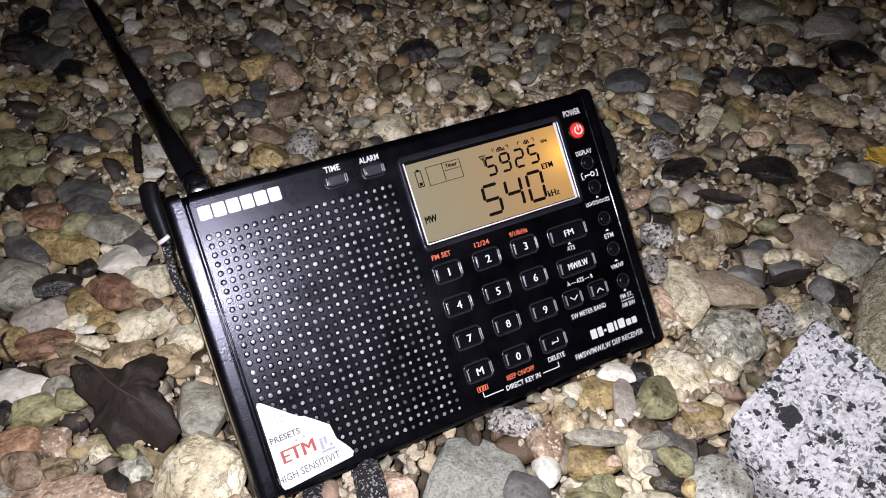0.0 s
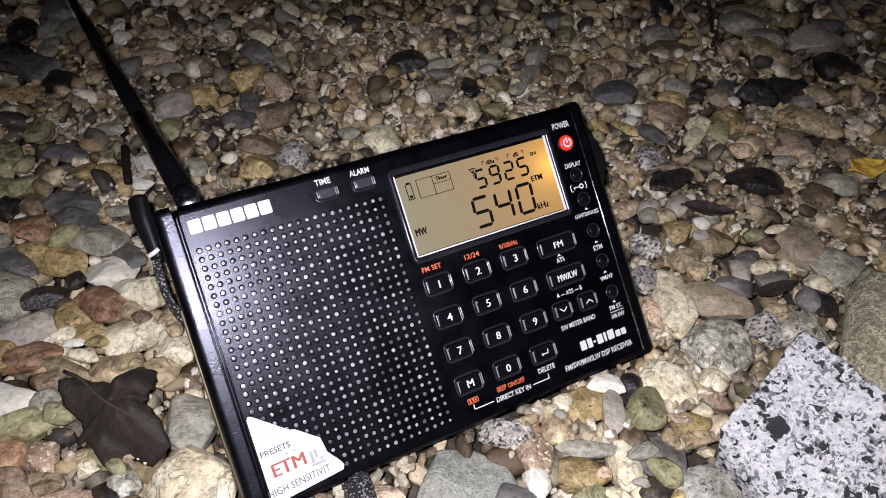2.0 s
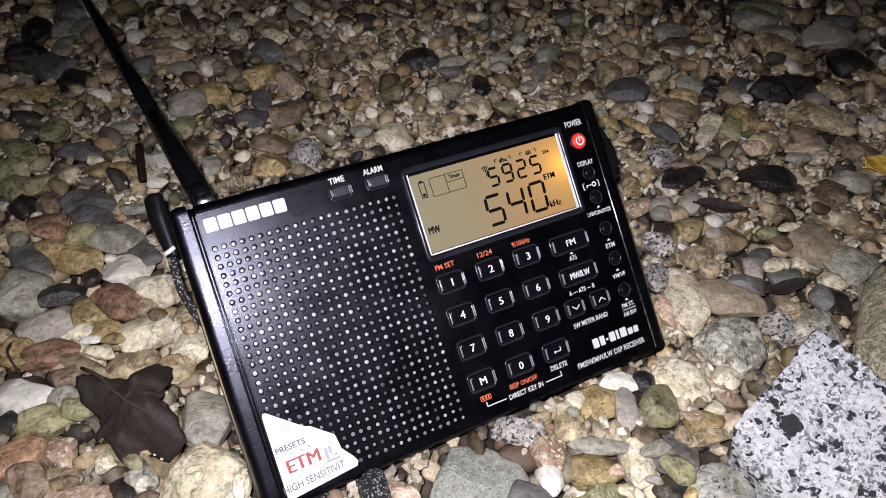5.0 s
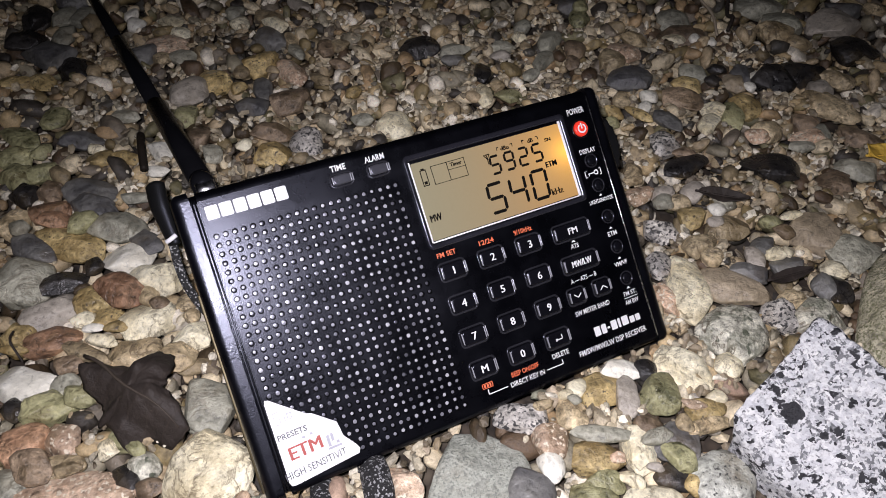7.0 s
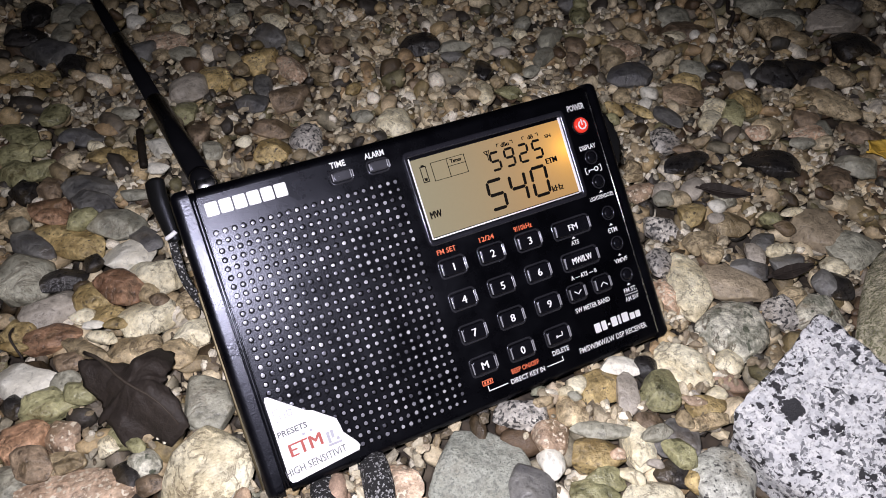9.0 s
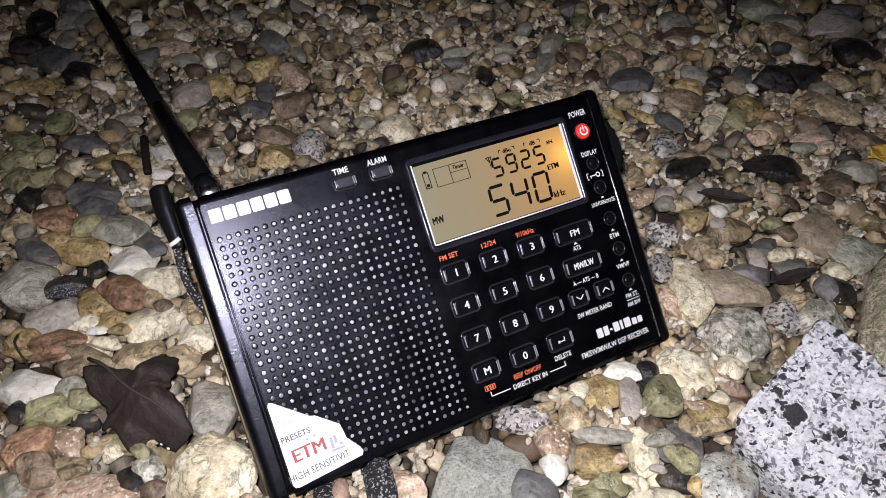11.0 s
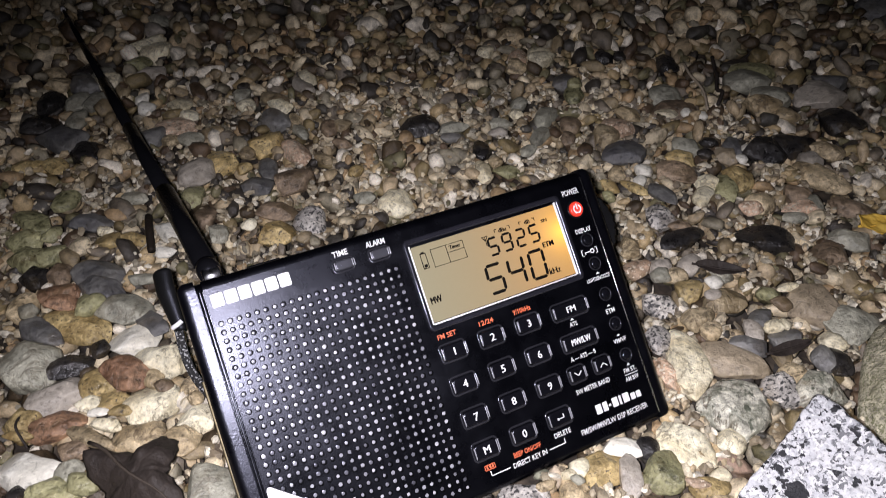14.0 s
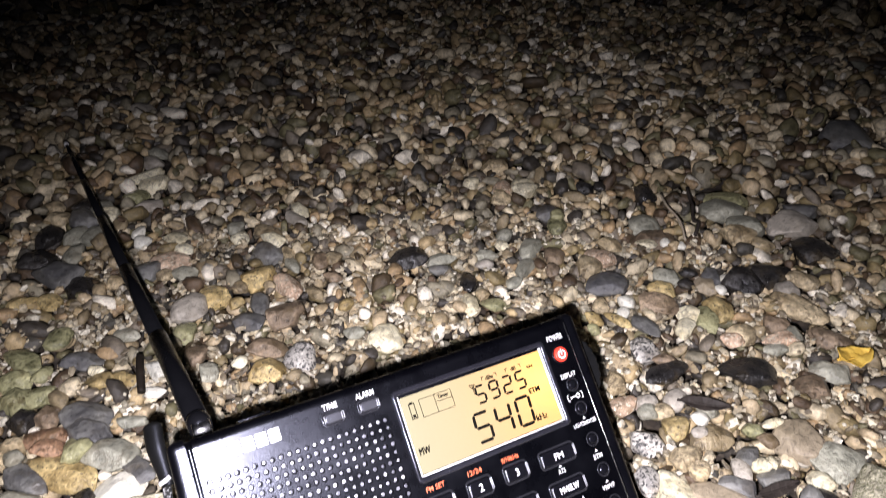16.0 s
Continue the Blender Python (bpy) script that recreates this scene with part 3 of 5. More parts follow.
pebble(0.0606, 0.2689, 0.0098, 0.0102, -24, "grey")
pebble(0.0866, 0.1534, 0.0102, 0.0073, -25, "grey")
pebble(0.1503, 0.1882, 0.0177, 0.0088, -3, "grey")
pebble(0.1740, 0.1803, 0.0131, 0.0090, -25, "grey")
pebble(0.1930, 0.1941, 0.0094, 0.0114, -24, "grey")
pebble(0.1971, 0.1756, 0.0217, 0.0099, 36, "grey")
pebble(0.1847, 0.1611, 0.0186, 0.0086, 35, "grey")
pebble(0.1732, 0.1527, 0.0097, 0.0071, 27, "grey")
pebble(0.2701, 0.1675, 0.0215, 0.0170, -45, "grey")
pebble(0.2481, 0.1238, 0.0156, 0.0150, -25, "grey")
pebble(0.3202, 0.1383, 0.0208, 0.0231, -24, "grey")
pebble(0.3490, 0.1285, 0.0300, 0.0227, 4, "lilac")
pebble(0.2619, 0.0357, 0.0175, 0.0111, -42, "grey")
pebble(-0.0115, 0.1429, 0.0120, 0.0061, -25, "grey")
pebble(-0.0205, 0.1284, 0.0188, 0.0145, -44, "grey")
pebble(-0.0540, 0.1153, 0.0207, 0.0213, -48, "grey")
pebble(-0.0450, 0.0646, 0.0149, 0.0092, -50, "grey")
pebble(-0.0625, 0.0390, 0.0130, 0.0097, -86, "grey")
pebble(-0.0077, 0.0415, 0.0222, 0.0149, -95, "grey")
pebble(-0.0100, 0.0098, 0.0092, 0.0074, -26, "grey")
pebble(0.2209, 0.0017, 0.0221, 0.0150, 5, "grey")
pebble(0.1746, 0.0538, 0.0084, 0.0077, -25, "grey")
pebble(0.0941, -0.0197, 0.0193, 0.0058, -29, "grey")
pebble(0.2792, 0.4721, 0.0272, 0.0161, -113, "grey")
pebble(0.6264, 0.2848, 0.0314, 0.0127, -104, "grey")
pebble(0.0054, 0.5691, 0.0133, 0.0102, -27, "grey")
pebble(0.0025, 0.5072, 0.0142, 0.0092, -27, "grey")
pebble(0.0371, 0.3885, 0.0162, 0.0097, -46, "grey")
pebble(0.2770, 0.3755, 0.0111, 0.0110, -27, "grey")
pebble(0.0903, 0.6603, 0.0125, 0.0157, -26, "grey")
pebble(-0.0032, 0.6578, 0.0149, 0.0156, -27, "grey")
pebble(-0.0048, 0.3252, 0.0149, 0.0211, -27, "grey")
pebble(0.0220, 0.2069, 0.0189, 0.0191, -38, "lilac")
pebble(-0.0481, 0.1002, 0.0213, 0.0141, 20, "lilac")
pebble(0.1695, 0.0090, 0.0255, 0.0150, -47, "clay")
pebble(0.1083, -0.0121, 0.0148, 0.0070, -122, "lilac")
pebble(0.0203, 0.3184, 0.0190, 0.0104, -16, "lilac")
pebble(-0.0109, 0.4888, 0.0148, 0.0134, -27, "lilac")
pebble(0.0391, 0.4760, 0.0204, 0.0143, -62, "lilac")
pebble(0.3524, 0.3581, 0.0164, 0.0116, -27, "lilac")
pebble(0.0111, 0.2881, 0.0117, 0.0069, 57, "white")
pebble(0.0028, 0.1694, 0.0143, 0.0077, -77, "white")
pebble(-0.0005, 0.1555, 0.0089, 0.0058, -25, "white")
pebble(0.2142, 0.1144, 0.0094, 0.0082, -61, "white")
pebble(0.2712, 0.1051, 0.0067, 0.0093, -25, "white")
pebble(0.2671, 0.1456, 0.0058, 0.0063, -24, "white")
pebble(0.2723, 0.1396, 0.0058, 0.0063, -25, "white")
pebble(-0.0196, 0.1128, 0.0195, 0.0132, -18, "white")
pebble(-0.0572, 0.0713, 0.0227, 0.0155, -31, "white")
pebble(0.1906, 0.0410, 0.0071, 0.0072, -25, "white")
pebble(0.1129, -0.0029, 0.0134, 0.0072, -38, "white")
pebble(0.0752, -0.0208, 0.0110, 0.0086, -113, "white")
pebble(0.0522, 0.3694, 0.0121, 0.0082, -27, "white")
pebble(0.0279, 0.2741, 0.0159, 0.0090, -67, "cream")
pebble(-0.0210, 0.1805, 0.0069, 0.0056, -25, "cream")
pebble(0.0990, 0.1445, 0.0171, 0.0158, -17, "cream")
pebble(0.0348, 0.1578, 0.0070, 0.0078, -25, "cream")
pebble(0.1450, 0.1478, 0.0141, 0.0078, -106, "cream")
pebble(0.2352, 0.0939, 0.0132, 0.0125, 12, "cream")
pebble(0.2573, 0.1494, 0.0122, 0.0062, -44, "cream")
pebble(-0.0135, 0.0981, 0.0202, 0.0144, -4, "cream")
pebble(-0.0188, 0.0810, 0.0187, 0.0155, -19, "cream")
pebble(-0.0370, 0.0891, 0.0105, 0.0061, -25, "cream")
pebble(-0.0373, 0.0381, 0.0074, 0.0075, -26, "cream")
pebble(-0.0147, 0.0186, 0.0267, 0.0264, -36, "cream")
pebble(-0.0064, 0.0687, 0.0118, 0.0092, -25, "cream")
pebble(0.1559, 0.0154, 0.0315, 0.0161, -122, "cream")
pebble(0.2085, -0.0017, 0.0094, 0.0089, -25, "cream")
pebble(0.1301, -0.0102, 0.0221, 0.0131, -51, "cream")
pebble(0.1018, -0.0278, 0.0155, 0.0091, -113, "cream")
pebble(0.0953, -0.0420, 0.0172, 0.0092, -21, "cream")
pebble(0.1447, -0.0169, 0.0099, 0.0092, -26, "cream")
pebble(0.0958, -0.0028, 0.0062, 0.0061, -26, "cream")
pebble(0.0237, 0.3586, 0.0273, 0.0123, 20, "cream")
pebble(0.2354, 0.2409, 0.0160, 0.0121, 1, "cream")
pebble(0.0991, 0.2724, 0.0171, 0.0089, -80, "cream")
pebble(0.0831, 0.3418, 0.0116, 0.0078, -27, "cream")
pebble(0.0160, 0.1907, 0.0122, 0.0130, -25, "green")
pebble(-0.0487, 0.2030, 0.0233, 0.0111, -60, "green")
pebble(-0.0517, 0.1900, 0.0159, 0.0128, -39, "green")
pebble(-0.0421, 0.1887, 0.0082, 0.0109, -25, "green")
pebble(-0.0344, 0.2117, 0.0103, 0.0141, -25, "green")
pebble(0.2261, 0.1907, 0.0110, 0.0110, -24, "green")
pebble(0.1546, 0.1419, 0.0130, 0.0071, -42, "green")
pebble(-0.0525, 0.1786, 0.0160, 0.0142, -25, "green")
pebble(-0.0432, 0.1762, 0.0116, 0.0119, -25, "green")
pebble(-0.0306, 0.1397, 0.0120, 0.0092, -25, "green")
pebble(-0.0510, 0.0600, 0.0167, 0.0128, 1, "green")
pebble(-0.0322, 0.0406, 0.0116, 0.0104, -45, "green")
pebble(0.1176, -0.0154, 0.0119, 0.0130, -26, "green")
pebble(0.1092, -0.0353, 0.0114, 0.0077, -74, "green")
pebble(0.0868, -0.0320, 0.0120, 0.0074, -26, "green")
pebble(0.0799, -0.0346, 0.0167, 0.0089, -26, "green")
pebble(0.2286, 0.1942, 0.0080, 0.0082, -27, "green")
pebble(0.3355, 0.1673, 0.0262, 0.0191, -27, "green")
pebble(0.0154, 0.3340, 0.0166, 0.0108, -27, "green")
pebble(0.0190, 0.1715, 0.0103, 0.0115, -25, "brown")
pebble(0.0627, 0.1833, 0.0189, 0.0166, -25, "brown")
pebble(0.0484, 0.1622, 0.0171, 0.0113, -40, "brown")
pebble(0.1184, 0.1660, 0.0092, 0.0080, -25, "brown")
pebble(0.0925, 0.2174, 0.0147, 0.0095, -104, "brown")
pebble(0.0935, 0.2001, 0.0103, 0.0078, -25, "brown")
pebble(0.2072, 0.1651, 0.0109, 0.0151, -25, "brown")
pebble(0.1973, 0.1525, 0.0111, 0.0074, -118, "brown")
pebble(0.2269, 0.1076, 0.0228, 0.0137, -52, "brown")
pebble(0.2678, 0.0695, 0.0145, 0.0135, -25, "brown")
pebble(0.2812, 0.0498, 0.0210, 0.0134, -63, "brown")
pebble(0.2011, 0.0742, 0.0102, 0.0060, -25, "brown")
pebble(-0.0414, 0.1622, 0.0112, 0.0120, -25, "brown")
pebble(-0.0440, 0.0733, 0.0101, 0.0072, -26, "brown")
pebble(-0.0566, 0.0399, 0.0121, 0.0097, -87, "brown")
pebble(-0.0288, 0.0201, 0.0088, 0.0070, -26, "brown")
pebble(0.2175, 0.0165, 0.0225, 0.0195, -82, "clay")
pebble(0.2067, 0.0214, 0.0086, 0.0079, -25, "brown")
pebble(0.1086, -0.0229, 0.0090, 0.0080, -26, "brown")
pebble(0.0608, 0.1500, 0.0149, 0.0161, -25, "speck")
pebble(0.1983, 0.0839, 0.0144, 0.0135, -25, "speck")
pebble(0.1646, 0.0429, 0.0150, 0.0123, -12, "speck")
pebble(0.1523, 0.0279, 0.0135, 0.0098, -121, "speck")
pebble(0.1761, -0.0091, 0.0137, 0.0130, -25, "speck")
pebble(0.0760, -0.0033, 0.0177, 0.0107, -15, "speck")
pebble(-0.0429, 0.1506, 0.0148, 0.0115, -25, "rust")
pebble(-0.0243, 0.0956, 0.0171, 0.0127, -69, "rust")
pebble(-0.0485, 0.0863, 0.0180, 0.0110, 3, "rust")
pebble(-0.0595, 0.0498, 0.0157, 0.0132, 15, "rust")
pebble(-0.0286, 0.0292, 0.0090, 0.0096, -26, "vein")
pebble(0.1560, -0.0060, 0.0240, 0.0232, -53, "vein")
pebble(0.1870, -0.0143, 0.0201, 0.0145, -19, "vein")
pebble(0.2130, -0.0330, 0.0620, 0.0365, -137, "mossy")
pebble(0.0552, -0.0151, 0.0315, 0.0309, -26, "slab")
pebble(0.1159, -0.0471, 0.0216, 0.0181, -122, "granite")
pebble(0.2500, 0.1120, 0.0089, 0.0074, -27, "dark")
pebble(0.2590, 0.1070, 0.0112, 0.0125, -27, "clay")
pebble(0.2620, 0.1000, 0.0058, 0.0079, -31, "white")
pebble(0.2780, 0.1000, 0.0197, 0.0190, -55, "dark")
pebble(0.2930, 0.0850, 0.0133, 0.0138, -94, "lilac")
pebble(0.2070, 0.1080, 0.0063, 0.0080, -18, "white")
pebble(0.1870, 0.1050, 0.0067, 0.0075, -56, "green")
pebble(0.2250, 0.0860, 0.0174, 0.0087, 29, "cream")
pebble(0.2390, 0.0850, 0.0216, 0.0112, -129, "green")
pebble(0.2400, 0.0710, 0.0101, 0.0126, -80, "pink")
pebble(0.2670, 0.0600, 0.0076, 0.0096, -23, "grey")
pebble(0.2510, 0.0560, 0.0124, 0.0068, -18, "grey")
pebble(0.2470, 0.0330, 0.0155, 0.0125, -35, "brown")
pebble(0.1740, 0.0730, 0.0139, 0.0093, -111, "tan")
pebble(0.1680, 0.0610, 0.0138, 0.0090, -12, "pink")
pebble(0.1770, 0.0580, 0.0095, 0.0104, -95, "lilac")
pebble(0.1800, 0.0510, 0.0094, 0.0108, -73, "tan")
pebble(0.1900, 0.0540, 0.0098, 0.0113, -24, "lilac")
pebble(0.1980, 0.0450, 0.0103, 0.0097, -41, "grey")
pebble(0.1840, 0.0350, 0.0078, 0.0051, -7, "lilac")
pebble(0.2050, 0.0270, 0.0081, 0.0068, -30, "green")
pebble(0.2130, 0.0250, 0.0106, 0.0047, -10, "cream")
pebble(0.1860, 0.0150, 0.0105, 0.0067, -122, "lilac")
pebble(0.1930, 0.0130, 0.0080, 0.0058, -14, "cream")
pebble(0.1980, 0.0120, 0.0045, 0.0057, -27, "cream")
pebble(0.1720, 0.0220, 0.0076, 0.0079, -23, "tan")
pebble(-0.0530, 0.1430, 0.0076, 0.0072, -23, "grey")
pebble(-0.0410, 0.1420, 0.0124, 0.0082, -39, "rust")
pebble(-0.0270, 0.1450, 0.0181, 0.0128, -43, "slate")
pebble(-0.0310, 0.1340, 0.0108, 0.0097, -22, "green")
pebble(-0.0130, 0.0840, 0.0072, 0.0066, -34, "brown")
pebble(-0.0160, 0.0870, 0.0073, 0.0053, -60, "tan")
pebble(-0.0050, 0.0760, 0.0058, 0.0057, -31, "tan")
pebble(-0.0280, 0.0810, 0.0085, 0.0048, -21, "ochre")
pebble(-0.0350, 0.0840, 0.0067, 0.0033, -27, "white")
pebble(-0.0330, 0.0780, 0.0106, 0.0049, -34, "cream")
pebble(-0.0590, 0.0860, 0.0103, 0.0040, -29, "ochre")
pebble(-0.0370, 0.0580, 0.0080, 0.0061, -90, "tan")
pebble(-0.0420, 0.0580, 0.0105, 0.0073, -45, "green")
pebble(-0.0300, 0.0340, 0.0090, 0.0042, -61, "green")
pebble(-0.0480, 0.0350, 0.0085, 0.0048, -21, "tan")
pebble(0.0910, -0.0040, 0.0045, 0.0036, -27, "cream")
pebble(0.0920, -0.0070, 0.0045, 0.0036, -27, "grey")
pebble(0.0830, -0.0040, 0.0067, 0.0036, -8, "tan")
pebble(0.1070, -0.0280, 0.0099, 0.0050, 0, "grey")
pebble(0.0930, -0.0350, 0.0079, 0.0048, -54, "cream")
pebble(0.0930, -0.0280, 0.0045, 0.0036, -27, "pink")
pebble(0.1010, -0.0350, 0.0050, 0.0029, -37, "lilac")
pebble(0.1230, -0.0310, 0.0167, 0.0047, -13, "tan")
pebble(0.1170, -0.0280, 0.0061, 0.0048, -113, "tan")
pebble(0.1240, -0.0240, 0.0075, 0.0034, -40, "pink")
pebble(0.1330, -0.0250, 0.0080, 0.0047, -14, "cream")
pebble(0.0320, 0.3780, 0.0131, 0.0145, -13, "lilac")
pebble(0.0270, 0.3460, 0.0229, 0.0180, 29, "cream")
pebble(-0.0300, 0.3280, 0.0148, 0.0120, -28, "tan")
pebble(-0.0030, 0.3160, 0.0157, 0.0141, -66, "cream")
pebble(-0.0150, 0.3180, 0.0168, 0.0187, 19, "slate")
pebble(0.0300, 0.2600, 0.0129, 0.0077, -60, "cream")
pebble(0.0110, 0.2790, 0.0099, 0.0095, 45, "white")
pebble(-0.0230, 0.2820, 0.0103, 0.0168, -29, "grey")
pebble(0.0600, 0.2580, 0.0103, 0.0124, -29, "cream")
pebble(0.0750, 0.2430, 0.0184, 0.0095, -63, "cream")
pebble(0.0940, 0.2640, 0.0178, 0.0096, -79, "lilac")
pebble(0.2150, 0.2330, 0.0125, 0.0198, -29, "tan")
pebble(0.2310, 0.2330, 0.0180, 0.0151, 15, "cream")
pebble(0.2070, 0.2560, 0.0126, 0.0095, 34, "cream")
pebble(0.2320, 0.2710, 0.0179, 0.0151, -27, "tan")
pebble(0.2230, 0.1860, 0.0098, 0.0111, -24, "green")
pebble(0.1860, 0.1850, 0.0076, 0.0093, -23, "cream")
pebble(0.1680, 0.1740, 0.0103, 0.0082, -29, "lilac")
pebble(0.1450, 0.1800, 0.0134, 0.0068, -17, "slate")
pebble(0.0780, 0.2190, 0.0145, 0.0068, -83, "grey")
pebble(0.1410, 0.2740, 0.0085, 0.0129, -21, "tan")
pebble(0.0990, 0.2150, 0.0096, 0.0083, -45, "tan")
pebble(0.3660, 0.1380, 0.0210, 0.0143, -37, "slate")
pebble(0.3810, 0.1270, 0.0163, 0.0111, -96, "tan")
pebble(0.3100, 0.1340, 0.0200, 0.0180, 2, "tan")
pebble(0.2170, 0.1490, 0.0148, 0.0154, -28, "tan")
pebble(0.2640, 0.1540, 0.0246, 0.0148, -27, "brown")
pebble(0.3220, 0.1600, 0.0332, 0.0222, -8, "grey")


# ---- the big granite block ----
def granite_block():
    mat, n, l, bsdf = nodes_of("white granite with black mica")
    tc = n.new("ShaderNodeTexCoord")
    where = tc.outputs["Object"]
    bend = n.new("ShaderNodeTexNoise")
    bend.inputs["Scale"].default_value, bend.inputs["Detail"].default_value = 420, 4
    l.new(where, bend.inputs["Vector"])
    bent = mix(n, l, 0.0042, where, bend.outputs["Color"], "ADD")

    def crystals(scale):
        """Angular crystals: a random value for each."""
        v = n.new("ShaderNodeTexVoronoi")
        v.inputs["Scale"].default_value = scale
        l.new(bent, v.inputs["Vector"])
        sep = n.new("ShaderNodeSeparateColor")
        l.new(v.outputs["Color"], sep.inputs[0])
        return sep.outputs[0]

    quartz, biotite = crystals(650), crystals(1150)
    colour = ramp(n, l, quartz, [(0.0, (0.44, 0.445, 0.45)), (0.2, (0.53, 0.535, 0.54)), (0.6, (0.60, 0.60, 0.595)), (1.0, (0.70, 0.70, 0.68))])
    haze = noise_tex(n, l, where, 900, 4, 0.7)
    colour = mix(n, l, 0.7, colour, ramp(n, l, haze, [(0.36, 0.35), (0.46, 0.95), (0.7, 1.1)]), "MULTIPLY")
    crowd = noise_tex(n, l, where, 130, 3, 0.6)
    grey = ramp(n, l, math_node(n, l, "ADD", biotite, math_node(n, l, "MULTIPLY", math_node(n, l, "SUBTRACT", 0.5, crowd), 1.2)), [(0.18, 1.0), (0.27, 0.0)])
    colour = mix(n, l, math_node(n, l, "MULTIPLY", grey, 0.85), colour, (0.085, 0.088, 0.095))
    black = ramp(n, l, math_node(n, l, "ADD", crystals(680), math_node(n, l, "MULTIPLY", math_node(n, l, "SUBTRACT", 0.5, crowd), 0.7)), [(0.095, 1.0), (0.115, 0.0)])
    colour = mix(n, l, black, colour, (0.012, 0.012, 0.014))
    # one large black crystal in the broad face
    spot = n.new("ShaderNodeVectorMath")
    spot.operation = "DISTANCE"
    l.new(bent, spot.inputs[0])
    colour = mix(n, l, ramp(n, l, math_node(n, l, "MULTIPLY", spot.outputs["Value"], 100), [(0.27, 1.0), (0.29, 0.0)]), colour, (0.010, 0.010, 0.012))
    l.new(colour, bsdf.inputs["Base Color"])
    l.new(ramp(n, l, quartz, [(0.0, 0.3), (1.0, 0.6)]), bsdf.inputs["Roughness"])
    l.new(bump(n, l, math_node(n, l, "ADD", haze, quartz), 0.6, 0.0011), bsdf.inputs["Normal"])
    bm = bmesh.new()
    bmesh.ops.create_icosphere(bm, subdivisions=6, radius=0.062)
    # a worn wedge: one broad face that slopes to a corner at the side, steep flanks, a narrow facet along the ridge
    apex, corner, foot, ridge = Vector((0.0125, 0.0335, 0.0295)), Vector((-0.0235, 0.0245, 0.0095)), Vector((-0.0195, -0.004, 0.0075)), Vector((0.014, 0.008, 0.0300))
    def side(p, q, lean):
        n_ = (q - p).cross(Vector((0, 0, 1))).normalized()
        n_ = -n_ if n_.dot(p + q) < 0 else n_
        n_ = (n_ + Vector((0, 0, lean))).normalized()
        return n_, n_.dot((p + q) / 2)
    face = (apex - corner).cross(corner - foot).normalized()
    face = -face if face.z < 0 else face
    low = Vector((0.004, -0.050, 0.012))
    sides = [(face, face.dot(corner)), side(corner, apex, -0.15), side(foot, corner, -0.1), side(low, foot, 0.0), side(apex, ridge, 0.45), (Vector((0.4, -1, 0.2)).normalized(), 0.05)]
    for v_ in bm.verts:
        q = v_.co * (1.0 + 0.05 * noise.noise(v_.co * 30 + Vector((4, 2, 7))))
        for _ in range(3):
            for d_, k in sides:
                over = q.dot(d_) - k
                if over > 0:
                    q = q - d_ * over * 0.9
        v_.co = q
    for _ in range(170):
        bmesh.ops.smooth_vert(bm, verts=bm.verts, factor=0.5, use_axis_x=True, use_axis_y=True, use_axis_z=True)
    for v_ in bm.verts:
        q = v_.co
        v_.co = q + q.normalized() * (0.0024 * noise.noise(q * 55) + 0.0011 * noise.noise(q * 150) + 0.0005 * noise.noise(q * 330))
    lean = Vector((-0.007, -0.003, 0.010)).normalized()
    bm.normal_update()
    seat = min((v_ for v_ in bm.verts if v_.normal.z > 0.4 and v_.co.x < 0.003), key=lambda v_: (v_.co - Vector((-0.006, 0.018, 0.010))).cross(lean).length)
    spot.inputs[1].default_value = seat.co + Vector((0.0021, 0.0021, 0.0021))
    ob = new("granite_block", mesh_of(bm, "granite_block"))
    ob.data.materials.append(mat)
    ob.matrix_world = pose(0.1460, -0.0600, 0.0)
    f = footprint(0.1435, -0.0560, 0.018, 0.032, 0)
    taken[f[0], f[1]] |= f[2]
    return tagged(ob, "large white granite block with black flecks, wedge-shaped", "rock")


granite_block()

# no stone of the lower layer comes up through the flat slab
lower = [r for r in lower if math.hypot(r[0] - 0.0552, r[1] + 0.0151) > 0.015]

# small gravel between and round the pebbles
upper = scatter(fan(0.02, 0.42, -75, 110, 9500, 0.0017, 0.0058, 1.9), 0.0020, 50, True)
grit = scatter(fan(0.05, 0.36, -62, 98, 26000, 0.0008, 0.0022, 1.6), 0.0004, 50, True)
middle = scatter(fan(0.42, 0.85, -22, 76, 17000, 0.0028, 0.0088, 2.4), 0.005, 55, True)
far = scatter(fan(0.85, 2.2, -22, 76, 15000, 0.005, 0.012, 1.6), 0.006, 55, False)
far = [(x, y, z + rng.normal(0, 0.002), *rest) for x, y, z, *rest in far]
# fine gravel under the bottom edge of the radio
n_edge = 6000
grit += scatter(np.stack([rng.uniform(-0.004, 0.142, n_edge), rng.uniform(-0.026, 0.016, n_edge), 0.001 + 0.0016 * rng.random(n_edge) ** 1.5], 1), 0.0005, 50, True)
near_first = sorted(range(len(upper)), key=lambda k: (upper[k][0] - 0.06) ** 2 + (upper[k][1] + 0.02) ** 2 - 40 * upper[k][3] ** 2)
picked = set(near_first[:290])
joined_stones("gravel", GRAVEL, 2, lower + [r for k, r in enumerate(upper) if k not in picked], "mixed tan, grey and brown fine gravel")
joined_stones("grit", GRIT, 1, grit, "fine pale grit between the pebbles")
joined_stones("gravel", GRAVEL, 2, middle, "mixed tan and brown gravel lying further off")
joined_stones("gravel", GRAVEL, 1, far, "dim brown gravel fading into the dark")


# ---- the radio; sizes in millimetres, x along its face, y into it, z up its face ----
MM = 0.001


